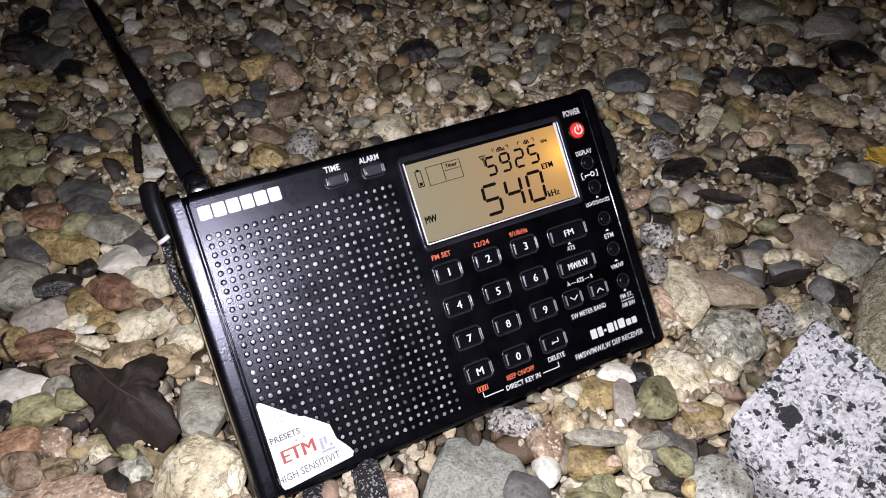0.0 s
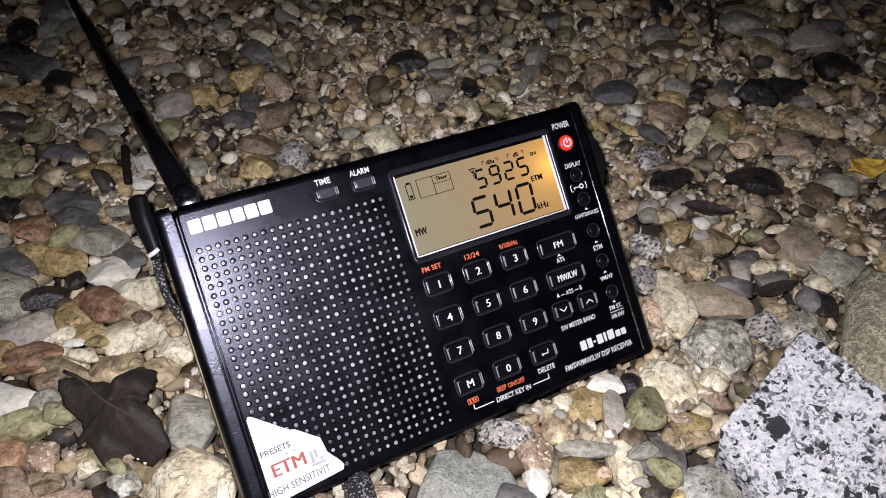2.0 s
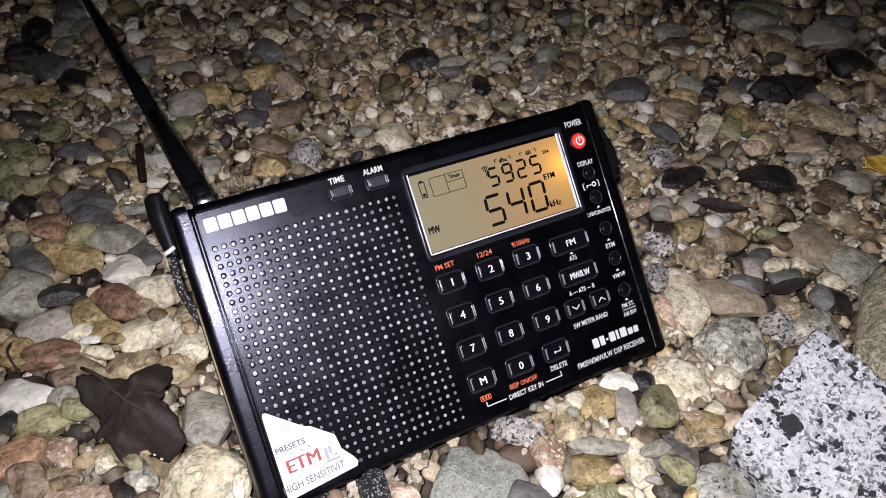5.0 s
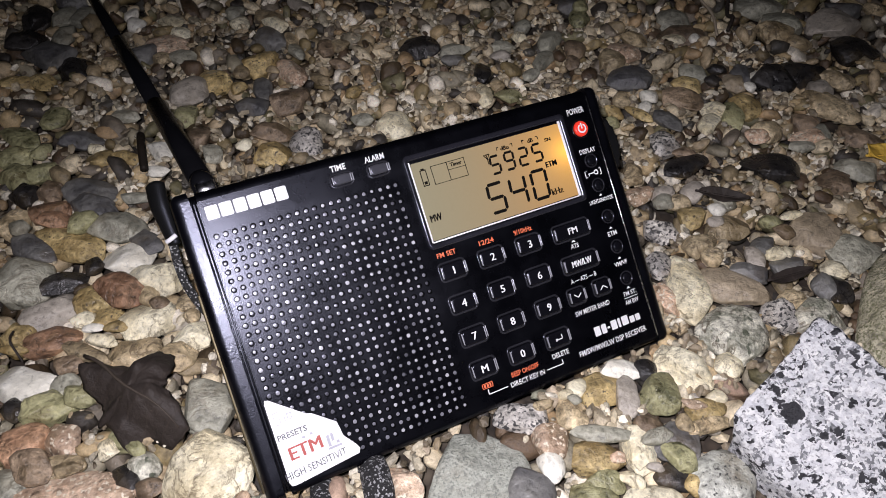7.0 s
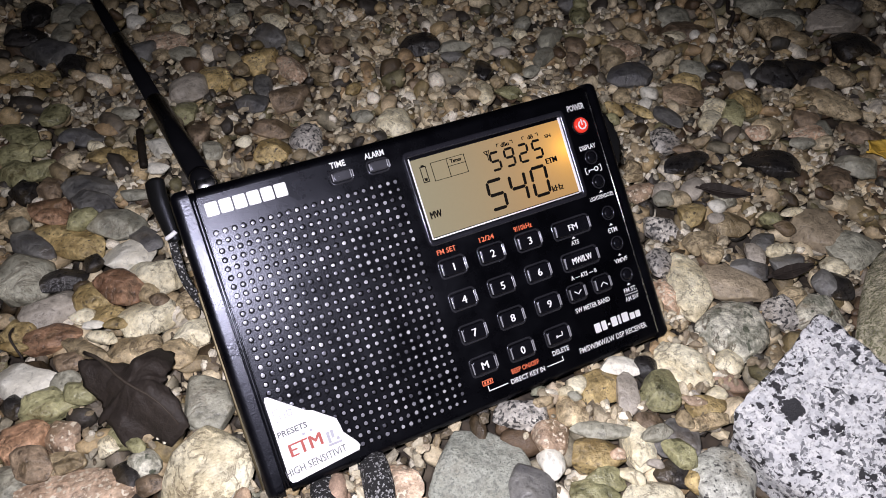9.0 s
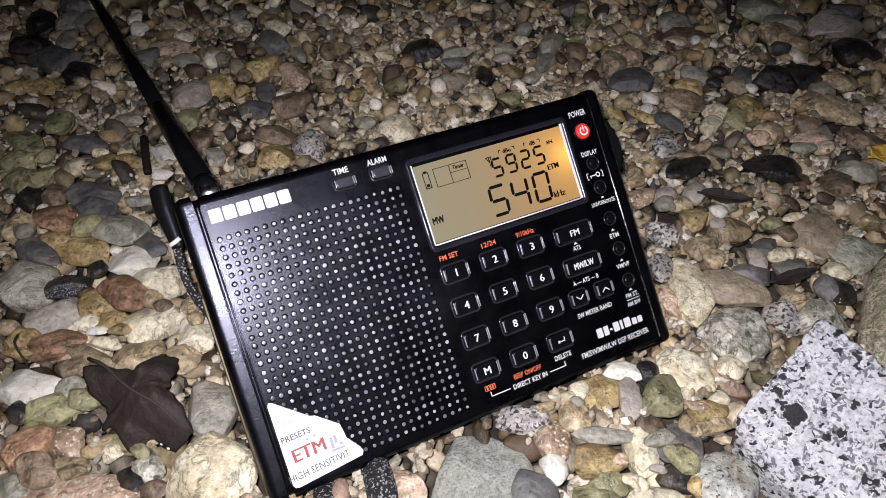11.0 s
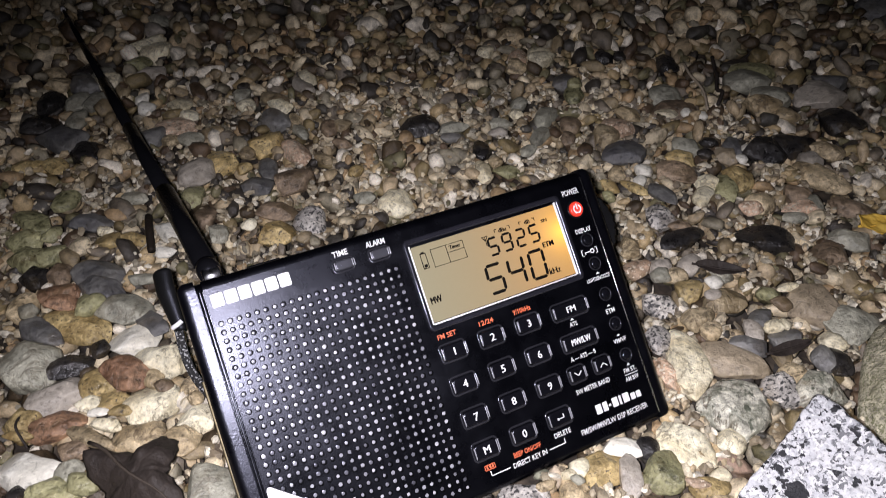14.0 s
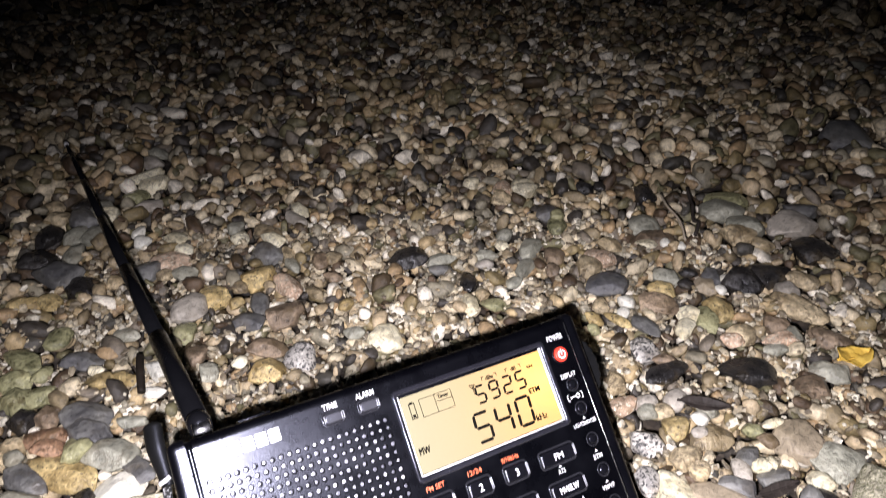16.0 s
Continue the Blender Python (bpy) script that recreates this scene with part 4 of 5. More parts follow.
def box(x0, x1, y0, y1, z0, z1, bevel=0.0, segments=2, bm=None):
    own = bm is None
    bm = bmesh.new() if own else bm
    made_ = bmesh.ops.create_cube(bm, size=1)["verts"]
    for v in made_:
        v.co = Vector(((x0 + x1) / 2 + v.co.x * (x1 - x0), (y0 + y1) / 2 + v.co.y * (y1 - y0), (z0 + z1) / 2 + v.co.z * (z1 - z0))) * MM
    if bevel:
        edges = list({e for v in made_ for e in v.link_edges})
        bmesh.ops.bevel(bm, geom=edges, offset=bevel * MM, segments=segments, profile=0.5, affect="EDGES")
    return bm


def slab(outline, y_front, y_back, round_=0.0, bm=None):
    """A plate with the given outline on the face (x, z), its front at y_front; the front edge is eased."""
    bm = bm or bmesh.new()
    n_ = len(outline)
    cx, cz = sum(p[0] for p in outline) / n_, sum(p[1] for p in outline) / n_

    def ring(y, inset):
        return [bm.verts.new(Vector((x - inset * (1 if x > cx else -1) * min(1, abs(x - cx)), y, z - inset * (1 if z > cz else -1) * min(1, abs(z - cz)))) * MM) for x, z in outline]

    rings = [ring(y_back, 0), ring(y_front + round_, 0)] + ([ring(y_front + round_ * 0.3, round_ * 0.3), ring(y_front, round_)] if round_ else [])
    for a, b in zip(rings, rings[1:]):
        for i in range(n_):
            bm.faces.new((a[i], a[(i + 1) % n_], b[(i + 1) % n_], b[i]))
    bm.faces.new(rings[-1])
    bm.faces.new(list(reversed(rings[0])))
    bmesh.ops.recalc_face_normals(bm, faces=bm.faces)
    return bm


def rounded(x0, x1, z0, z1, r, steps=4):
    pts = []
    for cx, cz, a0 in ((x1 - r, z0 + r, -90), (x1 - r, z1 - r, 0), (x0 + r, z1 - r, 90), (x0 + r, z0 + r, 180)):
        for k in range(steps + 1):
            a = radians(a0 + 90 * k / steps)
            pts.append((cx + r * math.cos(a), cz + r * math.sin(a)))
    return pts


def disc(x, z, r, steps=20):
    return [(x + r * math.cos(6.28318 * k / steps), z + r * math.sin(6.28318 * k / steps)) for k in range(steps)]


def tube(points, radius, sides=12, closed=False, flat=1.0, taper=None):
    """A bent round bar through points (metres)."""
    bm = bmesh.new()
    pts = [Vector(p) for p in points]
    rings = []
    side = None
    for i, p in enumerate(pts):
        d = (pts[min(i + 1, len(pts) - 1)] - pts[max(i - 1, 0)]).normalized()
        side = d.orthogonal().normalized() if side is None else (side - d * side.dot(d)).normalized()
        up = d.cross(side)
        r = taper[i] if taper else radius
        rings.append([bm.verts.new(p + (side * math.cos(6.28318 * k / sides) + up * flat * math.sin(6.28318 * k / sides)) * r) for k in range(sides)])
    for a, b in zip(rings, rings[1:]):
        for k in range(sides):
            bm.faces.new((a[k], a[(k + 1) % sides], b[(k + 1) % sides], b[k]))
    bm.faces.new(list(reversed(rings[0])))
    bm.faces.new(rings[-1])
    bmesh.ops.recalc_face_normals(bm, faces=bm.faces)
    return bm


def smooth_line(points, steps=6):
    """A soft line through a few points."""
    pts = [Vector(points[0])] + [Vector(p) for p in points] + [Vector(points[-1])]
    out = []
    for a, b, c, d in zip(pts, pts[1:], pts[2:], pts[3:]):
        for k in range(steps):
            t = k / steps
            out.append(0.5 * ((2 * b) + (c - a) * t + (2 * a - 5 * b + 4 * c - d) * t * t + (3 * b - a - 3 * c + d) * t**3))
    out.append(pts[-2])
    return out


radio = thing("radio", "black portable multiband radio lying back on the pebbles, display lit", "radio", RADIO)


def lettering(text, x, z, cap, material, parent, y=-0.06, width=None, turn=0.0, label="", bold=0.0):
    """Printed letters, centred at (x, z) on the face; cap: height of capitals, width: how wide the line is."""
    cu = bpy.data.curves.new("lettering", "FONT")
    cu.body, cu.size, cu.align_x, cu.align_y, cu.resolution_u = text, cap / 0.7, "CENTER", "CENTER", 2
    cu.extrude, cu.offset = 0.02, 0.0 if cap > 1.95 else cap * 0.022
    ob = bpy.data.objects.new("lettering", cu)
    scene.collection.objects.link(ob)
    bpy.context.view_layer.update()
    me = bpy.data.meshes.new_from_object(ob.evaluated_get(bpy.context.evaluated_depsgraph_get()))
    bpy.data.objects.remove(ob)
    co = np.array([v.co[:] for v in me.vertices])
    wide = co[:, 0].max() - co[:, 0].min()
    tall = co[:, 1].max() - co[:, 1].min()
    mid = (co.max(0) + co.min(0)) / 2
    k = width / wide if width else 1.0
    c, s = math.cos(radians(turn)), math.sin(radians(turn))
    for v in me.vertices:
        u, w = (v.co.x - mid[0]) * k, v.co.y - mid[1]
        v.co = Vector((x + u * c - w * s, y - v.co.z, z + u * s + w * c)) * MM
    if bold:
        # a heavier cut: the letters once more, set a little to the side
        bm = bmesh.new()
        bm.from_mesh(me)
        for k, shift in enumerate((-bold, bold)):
            for v in bmesh.ops.duplicate(bm, geom=bm.verts[:len(me.vertices)] + bm.edges[:len(me.edges)] + bm.faces[:len(me.polygons)])["geom"]:
                if isinstance(v, bmesh.types.BMVert):
                    v.co += Vector((shift, -0.004 * (k + 1), 0.0)) * MM
        bm.to_mesh(me)
        bm.free()
    me.materials.clear()
    me.materials.append(material)
    out = new("lettering", me)
    out.parent = parent
    out["label"] = label or "printed letters reading " + text
    return out


def bars(name, rects, material, parent, y=-0.06, label=""):
    bm = bmesh.new()
    for x0, x1, z0, z1 in rects:
        box(x0, x1, y, y + 0.05, z0, z1, bm=bm)
    return part(name, bm, material, parent, label, smooth=False)


# housing, face, rails
part("body", box(0.6, 134.4, 3.2, 26, 0.7, 86.2, 2.6, 3), BLACK, radio, smooth="eased")
face = bmesh.new()
GX0, GX1, GZ0, GZ1 = 6.95, 61.6, 4.25, 74.8
xs_, zs_ = (6.2, GX0, GX1, 130.2), (2.6, GZ0, GZ1, 83.7)
for y in (0.0, 2.6):
    spots = [[face.verts.new(Vector((x, y, z)) * MM) for z in zs_] for x in xs_]
    for i in range(3):
        for j in range(3):
            if (i, j) != (1, 1):
                face.faces.new((spots[i][j], spots[i + 1][j], spots[i + 1][j + 1], spots[i][j + 1]))
bmesh.ops.bridge_loops(face, edges=[e for e in face.edges if len(e.link_faces) == 1 and all(v.co.x < 6.3 * MM or v.co.x > 130 * MM or v.co.z < 2.7 * MM or v.co.z > 83.6 * MM for v in e.verts)])
bmesh.ops.recalc_face_normals(face, faces=face.faces)
panel = part("front_panel", face, BLACK, radio, "matt black front panel with worn print", smooth=False)
for way_, z_, deep in ((1, 83.7, 2.7), (-1, 2.6, 2.0)):
    # the front rolls over into the top and the underside
    roll = bmesh.new()
    last = None
    for k in range(9):
        a = radians(90 * k / 8)
        pair = [roll.verts.new(Vector((x, -0.004 + deep * (1 - math.cos(a)), z_ + way_ * deep * math.sin(a))) * MM) for x in (6.2, 130.2)]
        if last:
            roll.faces.new((last[0], last[1], pair[1], pair[0]))
        last = pair
    back = [roll.verts.new(Vector((x, 24.0, z_ + way_ * deep)) * MM) for x in (6.2, 130.2)]
    roll.faces.new((last[0], last[1], back[1], back[0]))
    bmesh.ops.recalc_face_normals(roll, faces=roll.faces)
    part("rolled_edge", roll, BLACK, radio, "rounded black edge of the front")


def side_rail(inner, outer):
    """A rail with a flat front, rolled over at its outer side and at both ends."""
    bm = bmesh.new()
    r, way_ = 2.5, 1 if outer > inner else -1
    rings_ = []
    turns_ = [radians(15 * k) for k in range(7)]
    levels = [(r * (1 - math.cos(a)), r * (1 - math.sin(a))) for a in turns_] + [(87 - r * (1 - math.cos(a)), r * (1 - math.sin(a))) for a in reversed(turns_)]
    for z, push in levels:
        q = max(r - push, 0.02)
        x_out = outer - way_ * push
        line_ = [(inner, 24.0), (inner, -0.3 + push)]
        line_ += [(x_out - way_ * q * (1 - math.sin(a)), -0.3 + push + q * (1 - math.cos(a))) for a in turns_]
        line_ += [(x_out, 24.0)]
        rings_.append([bm.verts.new(Vector((x, y, z)) * MM) for x, y in line_])
    for a, b in zip(rings_, rings_[1:]):
        for i in range(len(a)):
            f = bm.faces.new((a[i], a[(i + 1) % len(a)], b[(i + 1) % len(a)], b[i]))
            f.material_index = 1 if 2 <= i <= 7 else 0
    bm.faces.new(rings_[0])
    bm.faces.new(rings_[-1])
    bmesh.ops.recalc_face_normals(bm, faces=bm.faces)
    ob = part("side_rail", bm, RAIL, radio, "satin black rounded side rail", smooth=False)
    for p in ob.data.polygons:
        p.use_smooth, p.material_index = p.material_index == 1, 0


side_rail(4.3, -0.5)
side_rail(131.0, 135.3)
for x in (4.75, 5.6, 130.55):
    part("trim_strip", box(x - 0.22, x + 0.22, -0.25, 2.4, 2.4, 84.2, 0.1, 1), CHROME if x > 100 else RAIL, radio, "thin bright trim strip", smooth="eased")
part("edge_band", box(-1.15, 0.5, 5.8, 7.4, 2.5, 60.0, 0.3, 2), GOLD, radio, "dull metallic seam band")


def grille():
    """A field of round holes in the face, 22 by 28."""
    bm = bmesh.new()
    cols, rows_ = 22, 28
    px, pz = (GX1 - GX0) / cols, (GZ1 - GZ0) / rows_
    n_, dice = 12, random.Random(11)
    for i in range(cols):
        for j in range(rows_):
            cx, cz = GX0 + (i + 0.5) * px, GZ0 + (j + 0.5) * pz
            rim, lip, mid = [], [], []
            rr, ox, oz = dice.uniform(0.44, 0.60), dice.uniform(-0.12, 0.12), dice.uniform(-0.12, 0.12)
            sq = []
            for k in range(n_):
                a = 6.28318 * (k + 0.5) / n_
                ca, sa = math.cos(a), math.sin(a)
                m = max(abs(ca), abs(sa))
                sq.append(bm.verts.new(Vector((cx + ca / m * px / 2, 0.0, cz + sa / m * pz / 2)) * MM))
                rim.append(bm.verts.new(Vector((cx + ca * 0.84, 0.0, cz + sa * 0.84)) * MM))
                lip.append(bm.verts.new(Vector((cx + ca * 0.80, 0.62, cz + sa * 0.80)) * MM))
                mid.append(bm.verts.new(Vector((cx + ox + ca * rr, 0.62, cz + oz + sa * rr)) * MM))
            low = bm.verts.new(Vector((cx + ox, dice.uniform(0.30, 0.5), cz + oz)) * MM)
            for k in range(n_):
                k2 = (k + 1) % n_
                bm.faces.new((sq[k], sq[k2], rim[k2], rim[k]))
                for a, b in ((rim, lip), (lip, mid)):
                    f = bm.faces.new((a[k], a[k2], b[k2], b[k]))
                    f.smooth, f.material_index = True, 1
                f = bm.faces.new((mid[k], mid[k2], low))
                f.smooth, f.material_index = True, 2
    ob = part("speaker_grille", bm, BLACK, radio, "black loudspeaker grille with rows of round holes", smooth=False)
    ob.data.materials.append(WELL)
    ob.data.materials.append(MESH)
    for p in ob.data.polygons:
        p.use_smooth = p.material_index == 2
    return ob


grille()

# the display
display = part("display", slab(rounded(66.2, 117.6, 54.4, 78.0, 0.5), -0.12, 0.4), DISPLAY, radio, "amber backlit liquid crystal display", smooth=False)
frame_bm = bmesh.new()


def ring_frame(outer, inner, y_out, y_in, bm):
    """A sloping frame between two outlines of equally many points."""
    n_ = len(outer)
    rows_ = [[bm.verts.new(Vector((x, y, z)) * MM) for x, z in o] for o, y in ((outer, 0.05), (outer, y_out), (inner, y_out * 0.8), (inner, y_in))]
    for a, b in zip(rows_, rows_[1:]):
        for i in range(n_):
            bm.faces.new((a[i], a[(i + 1) % n_], b[(i + 1) % n_], b[i]))
    bmesh.ops.recalc_face_normals(bm, faces=bm.faces)
    return bm


part("display_frame", ring_frame(rounded(64.2, 120.0, 52.0, 80.6, 1.6), rounded(65.3, 118.4, 53.4, 79.0, 0.9), -0.75, -0.05, frame_bm), BEZEL, radio, "glossy black bevelled display frame")
part("light_guide", box(117.5, 118.3, -0.5, 0.1, 53.9, 78.6, 0.1, 1), PAPER, radio, "clear edge of the lit display")
part("light_guide", box(65.65, 66.1, -0.35, 0.1, 53.9, 78.6, 0.1, 1), PAPER, radio, "clear edge of the lit display")
part("light_guide", box(66.1, 117.5, -0.3, 0.1, 53.75, 54.2, 0.08, 1), PAPER, radio, "clear edge of the lit display")

SEG = {"0": "abcdef", "1": "bc", "2": "abged", "3": "abgcd", "4": "fgbc", "5": "afgcd", "6": "afgedc", "7": "abc", "8": "abcdefg", "9": "abcdfg"}


def digit(ch, x, z, w, h, t):
    """A seven-segment figure with its lower left corner at (x, z), leaning a little."""
    lean = 0.06

    def bar(x0, z0, x1, z1):
        d = Vector((x1 - x0, z1 - z0)).normalized()
        s = Vector((-d.y, d.x)) * t / 2
        bm = bmesh.new()
        e = d * t * 0.55
        pts = [(x0 + e.x * 0.25, z0 + e.y * 0.25), (x0 + e.x + s.x, z0 + e.y + s.y), (x1 - e.x + s.x, z1 - e.y + s.y), (x1 - e.x * 0.25, z1 - e.y * 0.25), (x1 - e.x - s.x, z1 - e.y - s.y), (x0 + e.x - s.x, z0 + e.y - s.y)]
        slab([(x + a + lean * b, z + b) for a, b in pts], -0.17, -0.10, bm=bm)
        part("segment", bm, LCD_INK, display, "", smooth=False)

    where = {"a": (0, h, w, h), "g": (0, h / 2, w, h / 2), "d": (0, 0, w, 0), "f": (0, h / 2, 0, h), "b": (w, h / 2, w, h), "e": (0, 0, 0, h / 2), "c": (w, 0, w, h / 2)}
    for s in SEG[ch]:
        bar(*where[s])


for k, ch in enumerate("540"):
    digit(ch, 87.1 + k * 7.75, 56.8, 5.1, 8.7, 1.0)
for k, ch in enumerate("5925"):
    digit(ch, 91.0 + k * 5.0, 68.3, 3.0, 5.3, 0.76)
for text, x, z, cap, w in (("MW", 69.1, 60.9, 2.2, 3.6), ("kHz", 110.6, 57.6, 2.0, 4.0), ("ETM", 111.2, 66.4, 1.7, 3.9), ("dBu", 97.2, 75.2, 1.3, 2.8), ("dB", 106.4, 75.2, 1.3, 2.0), ("SN", 112.4, 74.0, 1.0, 2.2), ("Timer", 80.2, 74.7, 1.2, 3.8)):
    lettering(text, x, z, cap, LCD_INK, display, -0.17, w, bold=0.10 if cap > 1.5 else 0.05)
line = 0.18
bars("frame_lines", [(72.0, 83.2, 75.9 - line, 75.9), (72.0, 83.2, 70.2, 70.2 + line), (72.0, 72.2, 70.2, 75.9), (83.0, 83.2, 70.2, 75.9), (77.2, 77.4, 70.2, 75.9), (77.2, 83.2, 73.3, 73.3 + line)], LCD_INK, display, -0.17, "thin dark box on the display")
bars("battery_sign", [(68.4, 70.4, 70.6, 70.9), (68.4, 70.4, 75.2, 75.5), (68.4, 68.65, 70.6, 75.4), (70.15, 70.4, 70.6, 75.4), (68.9, 69.9, 75.5, 75.9), (68.9, 69.9, 71.1, 72.0)], LCD_INK, display, -0.17, "dark battery sign")
bars("bracket_marks", [(94.4, 95.3, 75.7, 75.95), (94.4, 94.65, 74.9, 75.9), (99.2, 100.1, 75.7, 75.95), (99.85, 100.1, 74.9, 75.9), (103.4, 104.3, 75.7, 75.95), (103.4, 103.65, 74.9, 75.9), (108.4, 109.3, 75.7, 75.95), (109.05, 109.3, 74.9, 75.9)], LCD_INK, display, -0.17, "small dark bracket marks")
aerial_sign = bmesh.new()
for a, b in (((89.6, 74.6), (91.6, 74.6)), ((89.6, 74.6), (90.6, 73.2)), ((91.6, 74.6), (90.6, 73.2)), ((90.6, 74.6), (90.6, 71.6))):
    d = Vector((b[0] - a[0], b[1] - a[1])).normalized()
    s = Vector((-d.y, d.x)) * 0.13
    slab([(a[0] + s.x, a[1] + s.y), (b[0] + s.x, b[1] + s.y), (b[0] - s.x, b[1] - s.y), (a[0] - s.x, a[1] - s.y)], -0.17, -0.1, bm=aerial_sign)
part("aerial_sign", aerial_sign, LCD_INK, display, "dark aerial sign", smooth=False)


def key(x, z, w, h, text, cap=2.1, tw=None, mat=KEY):
    """A push key in a shallow sunk surround."""
    k = part("key", slab(rounded(x - w / 2, x + w / 2, z - h / 2, z + h / 2, 0.9), -1.25, 0.05, 0.45), mat, radio, "smoky black push key", smooth="eased")
    part("surround", ring_frame(rounded(x - w / 2 - 0.75, x + w / 2 + 0.75, z - h / 2 - 0.75, z + h / 2 + 0.75, 1.4), rounded(x - w / 2 - 0.15, x + w / 2 + 0.15, z - h / 2 - 0.15, z + h / 2 + 0.15, 1.0), -0.28, 0.04, bmesh.new()), RIM, k)
    # added ridges draw the highlights: one at the left end, two at the right
    for end in (x - w / 2 - 0.02, x + w / 2 - 0.25, x + w / 2 + 0.45):
        part("end_ridge", slab(rounded(end - 0.17, end + 0.17, z - h * 0.38, z + h * 0.38, 0.14), -1.34 if end < x + w / 2 else -0.9, 0.0, 0.1), END_GLINT, k, "pale ridge painting the highlight on the clear end of the key")
    if text:
        lettering(text, x, z, cap, WHITE_INK, k, -1.30, tw, bold=0.08)
    return k


for col, x in enumerate((69.2, 82.3, 95.4)):
    for row, z in enumerate((44.6, 34.4, 24.1, 13.8)):
        ch = ("123", "456", "789", ("M", "0", ""))[row][col]
        k = key(x, z, 7.6, 4.6, ch, 2.3)
        if not ch:
            bars("return_sign", [(x - 1.2, x + 1.3, z - 0.35, z - 0.05), (x + 1.0, x + 1.3, z - 0.35, z + 1.0), (x - 1.2, x - 0.6, z - 0.6, z + 0.2)], WHITE_INK, k, -1.30, "white return sign")
key(111.0, 44.3, 12.4, 4.6, "FM", 2.0, 3.2)
key(110.9, 33.9, 12.2, 4.6, "MW/LW", 2.0, 7.2)
for x, up in ((106.1, -1), (115.7, 1)):
    k = key(x, 24.1, 5.4, 4.4, "")
    bm = bmesh.new()
    for s in (-1, 1):
        slab([(x, 24.1 + 0.55 * up), (x + s * 1.3, 24.1 - 0.55 * up), (x + s * 1.3, 24.1 - 0.95 * up), (x, 24.1 + 0.15 * up)], -1.32, -1.27, bm=bm)
    part("arrow_sign", bm, WHITE_INK, k, "white arrow sign", smooth=False)
for x in (45.4, 56.6):
    key(x, 79.2, 5.6, 2.9, "", mat=TOPKEY)

power = nodes_of("glowing red key")
power[3].inputs["Base Color"].default_value = (0.55, 0.03, 0.02, 1)
power[3].inputs["Emission Color"].default_value = (1.0, 0.06, 0.03, 1)
power[3].inputs["Emission Strength"].default_value = 0.35
power[3].inputs["Roughness"].default_value = 0.3
pk = part("power_key", slab(disc(125.1, 74.3, 2.5, 28), -1.1, 0.05, 0.5), power[0], radio, "round red glowing power key")
bm = bmesh.new()
for k in range(20):
    a0, a1 = radians(118 + k * 15.2), radians(118 + (k + 1) * 15.2)
    slab([(125.1 + r * math.cos(a), 74.3 + r * math.sin(a)) for r, a in ((1.05, a0), (1.55, a0), (1.55, a1), (1.05, a1))], -1.2, -1.12, bm=bm)
box(124.87, 125.33, -1.2, -1.12, 74.2, 76.1, bm=bm)
part("power_sign", bm, WHITE_INK, pk, "white power sign", smooth=False)
part("surround", ring_frame(disc(125.1, 74.3, 3.1, 28), disc(125.1, 74.3, 2.65, 28), -0.3, 0.04, bmesh.new()), KEY, pk)
for z in (63.6, 55.4, 44.8, 34.6, 23.9):
    k = part("round_key", slab(disc(125.5, z, 1.75), -0.8, 0.05, 0.6), KEY, radio, "small round black key")
    part("surround", ring_frame(disc(125.5, z, 2.35), disc(125.5, z, 1.95), -0.25, 0.04, bmesh.new()), RIM, k)

# print on the face
for text, x, z, cap, w in (("TIME", 45.3, 82.7, 1.7, 4.6), ("ALARM", 56.4, 82.7, 1.7, 6.0), ("POWER", 125.2, 80.3, 1.9, 6.3), ("DISPLAY", 125.3, 67.0, 1.5, 6.0),
                           ("LIGHT/SNOOZE", 125.0, 50.5, 1.25, 9.0), ("ETM", 125.3, 39.1, 1.5, 3.4), ("VM/VF", 125.1, 29.0, 1.4, 5.0), ("FM ST.", 125.2, 19.0, 1.4, 4.8), ("AM BW", 125.0, 16.2, 1.4, 5.2),
                           ("ATS", 110.8, 39.3, 1.4, 2.9), ("A — ATS — B", 110.5, 28.8, 1.4, 9.6), ("SW METER BAND", 110.4, 18.6, 1.5, 13.0), ("DELETE", 94.9, 8.9, 1.5, 6.0), ("DIRECT KEY IN", 82.0, 5.7, 1.5, 12.0),
                           ("FM/SW/MW/LW DSP RECEIVER", 114.2, 6.3, 1.7, 26.0)):
    lettering(text, x, z, cap, WHITE_INK, panel, width=w)
for text, x, z, w in (("FM SET", 68.8, 49.8, 6.2), ("12/24", 82.2, 49.5, 5.0), ("9/10kHz", 94.9, 49.2, 6.4), ("BEEP ON/OFF", 81.9, 8.5, 9.6)):
    lettering(text, x, z, 1.5, ORANGE_INK, panel, width=w)
bars("bracket", [(68.4, 68.7, 5.6, 7.2), (68.4, 75.0, 5.6, 5.9), (89.0, 95.0, 5.6, 5.9), (94.7, 95.0, 5.6, 7.2)], WHITE_INK, panel, label="white bracket line")
bars("rule", [(122.6, 127.8, 17.5, 17.7)], WHITE_INK, panel, label="white rule between two lines of print")
bars("lock_sign", [(121.9, 122.2, 58.5, 60.7), (121.9, 122.7, 60.5, 60.7), (121.9, 122.7, 58.5, 58.7), (127.8, 128.1, 58.5, 60.7), (127.3, 128.1, 60.5, 60.7), (127.3, 128.1, 58.5, 58.7), (123.1, 125.4, 59.45, 59.8), (123.2, 123.5, 58.9, 59.6)], WHITE_INK, panel, label="white key-lock sign")
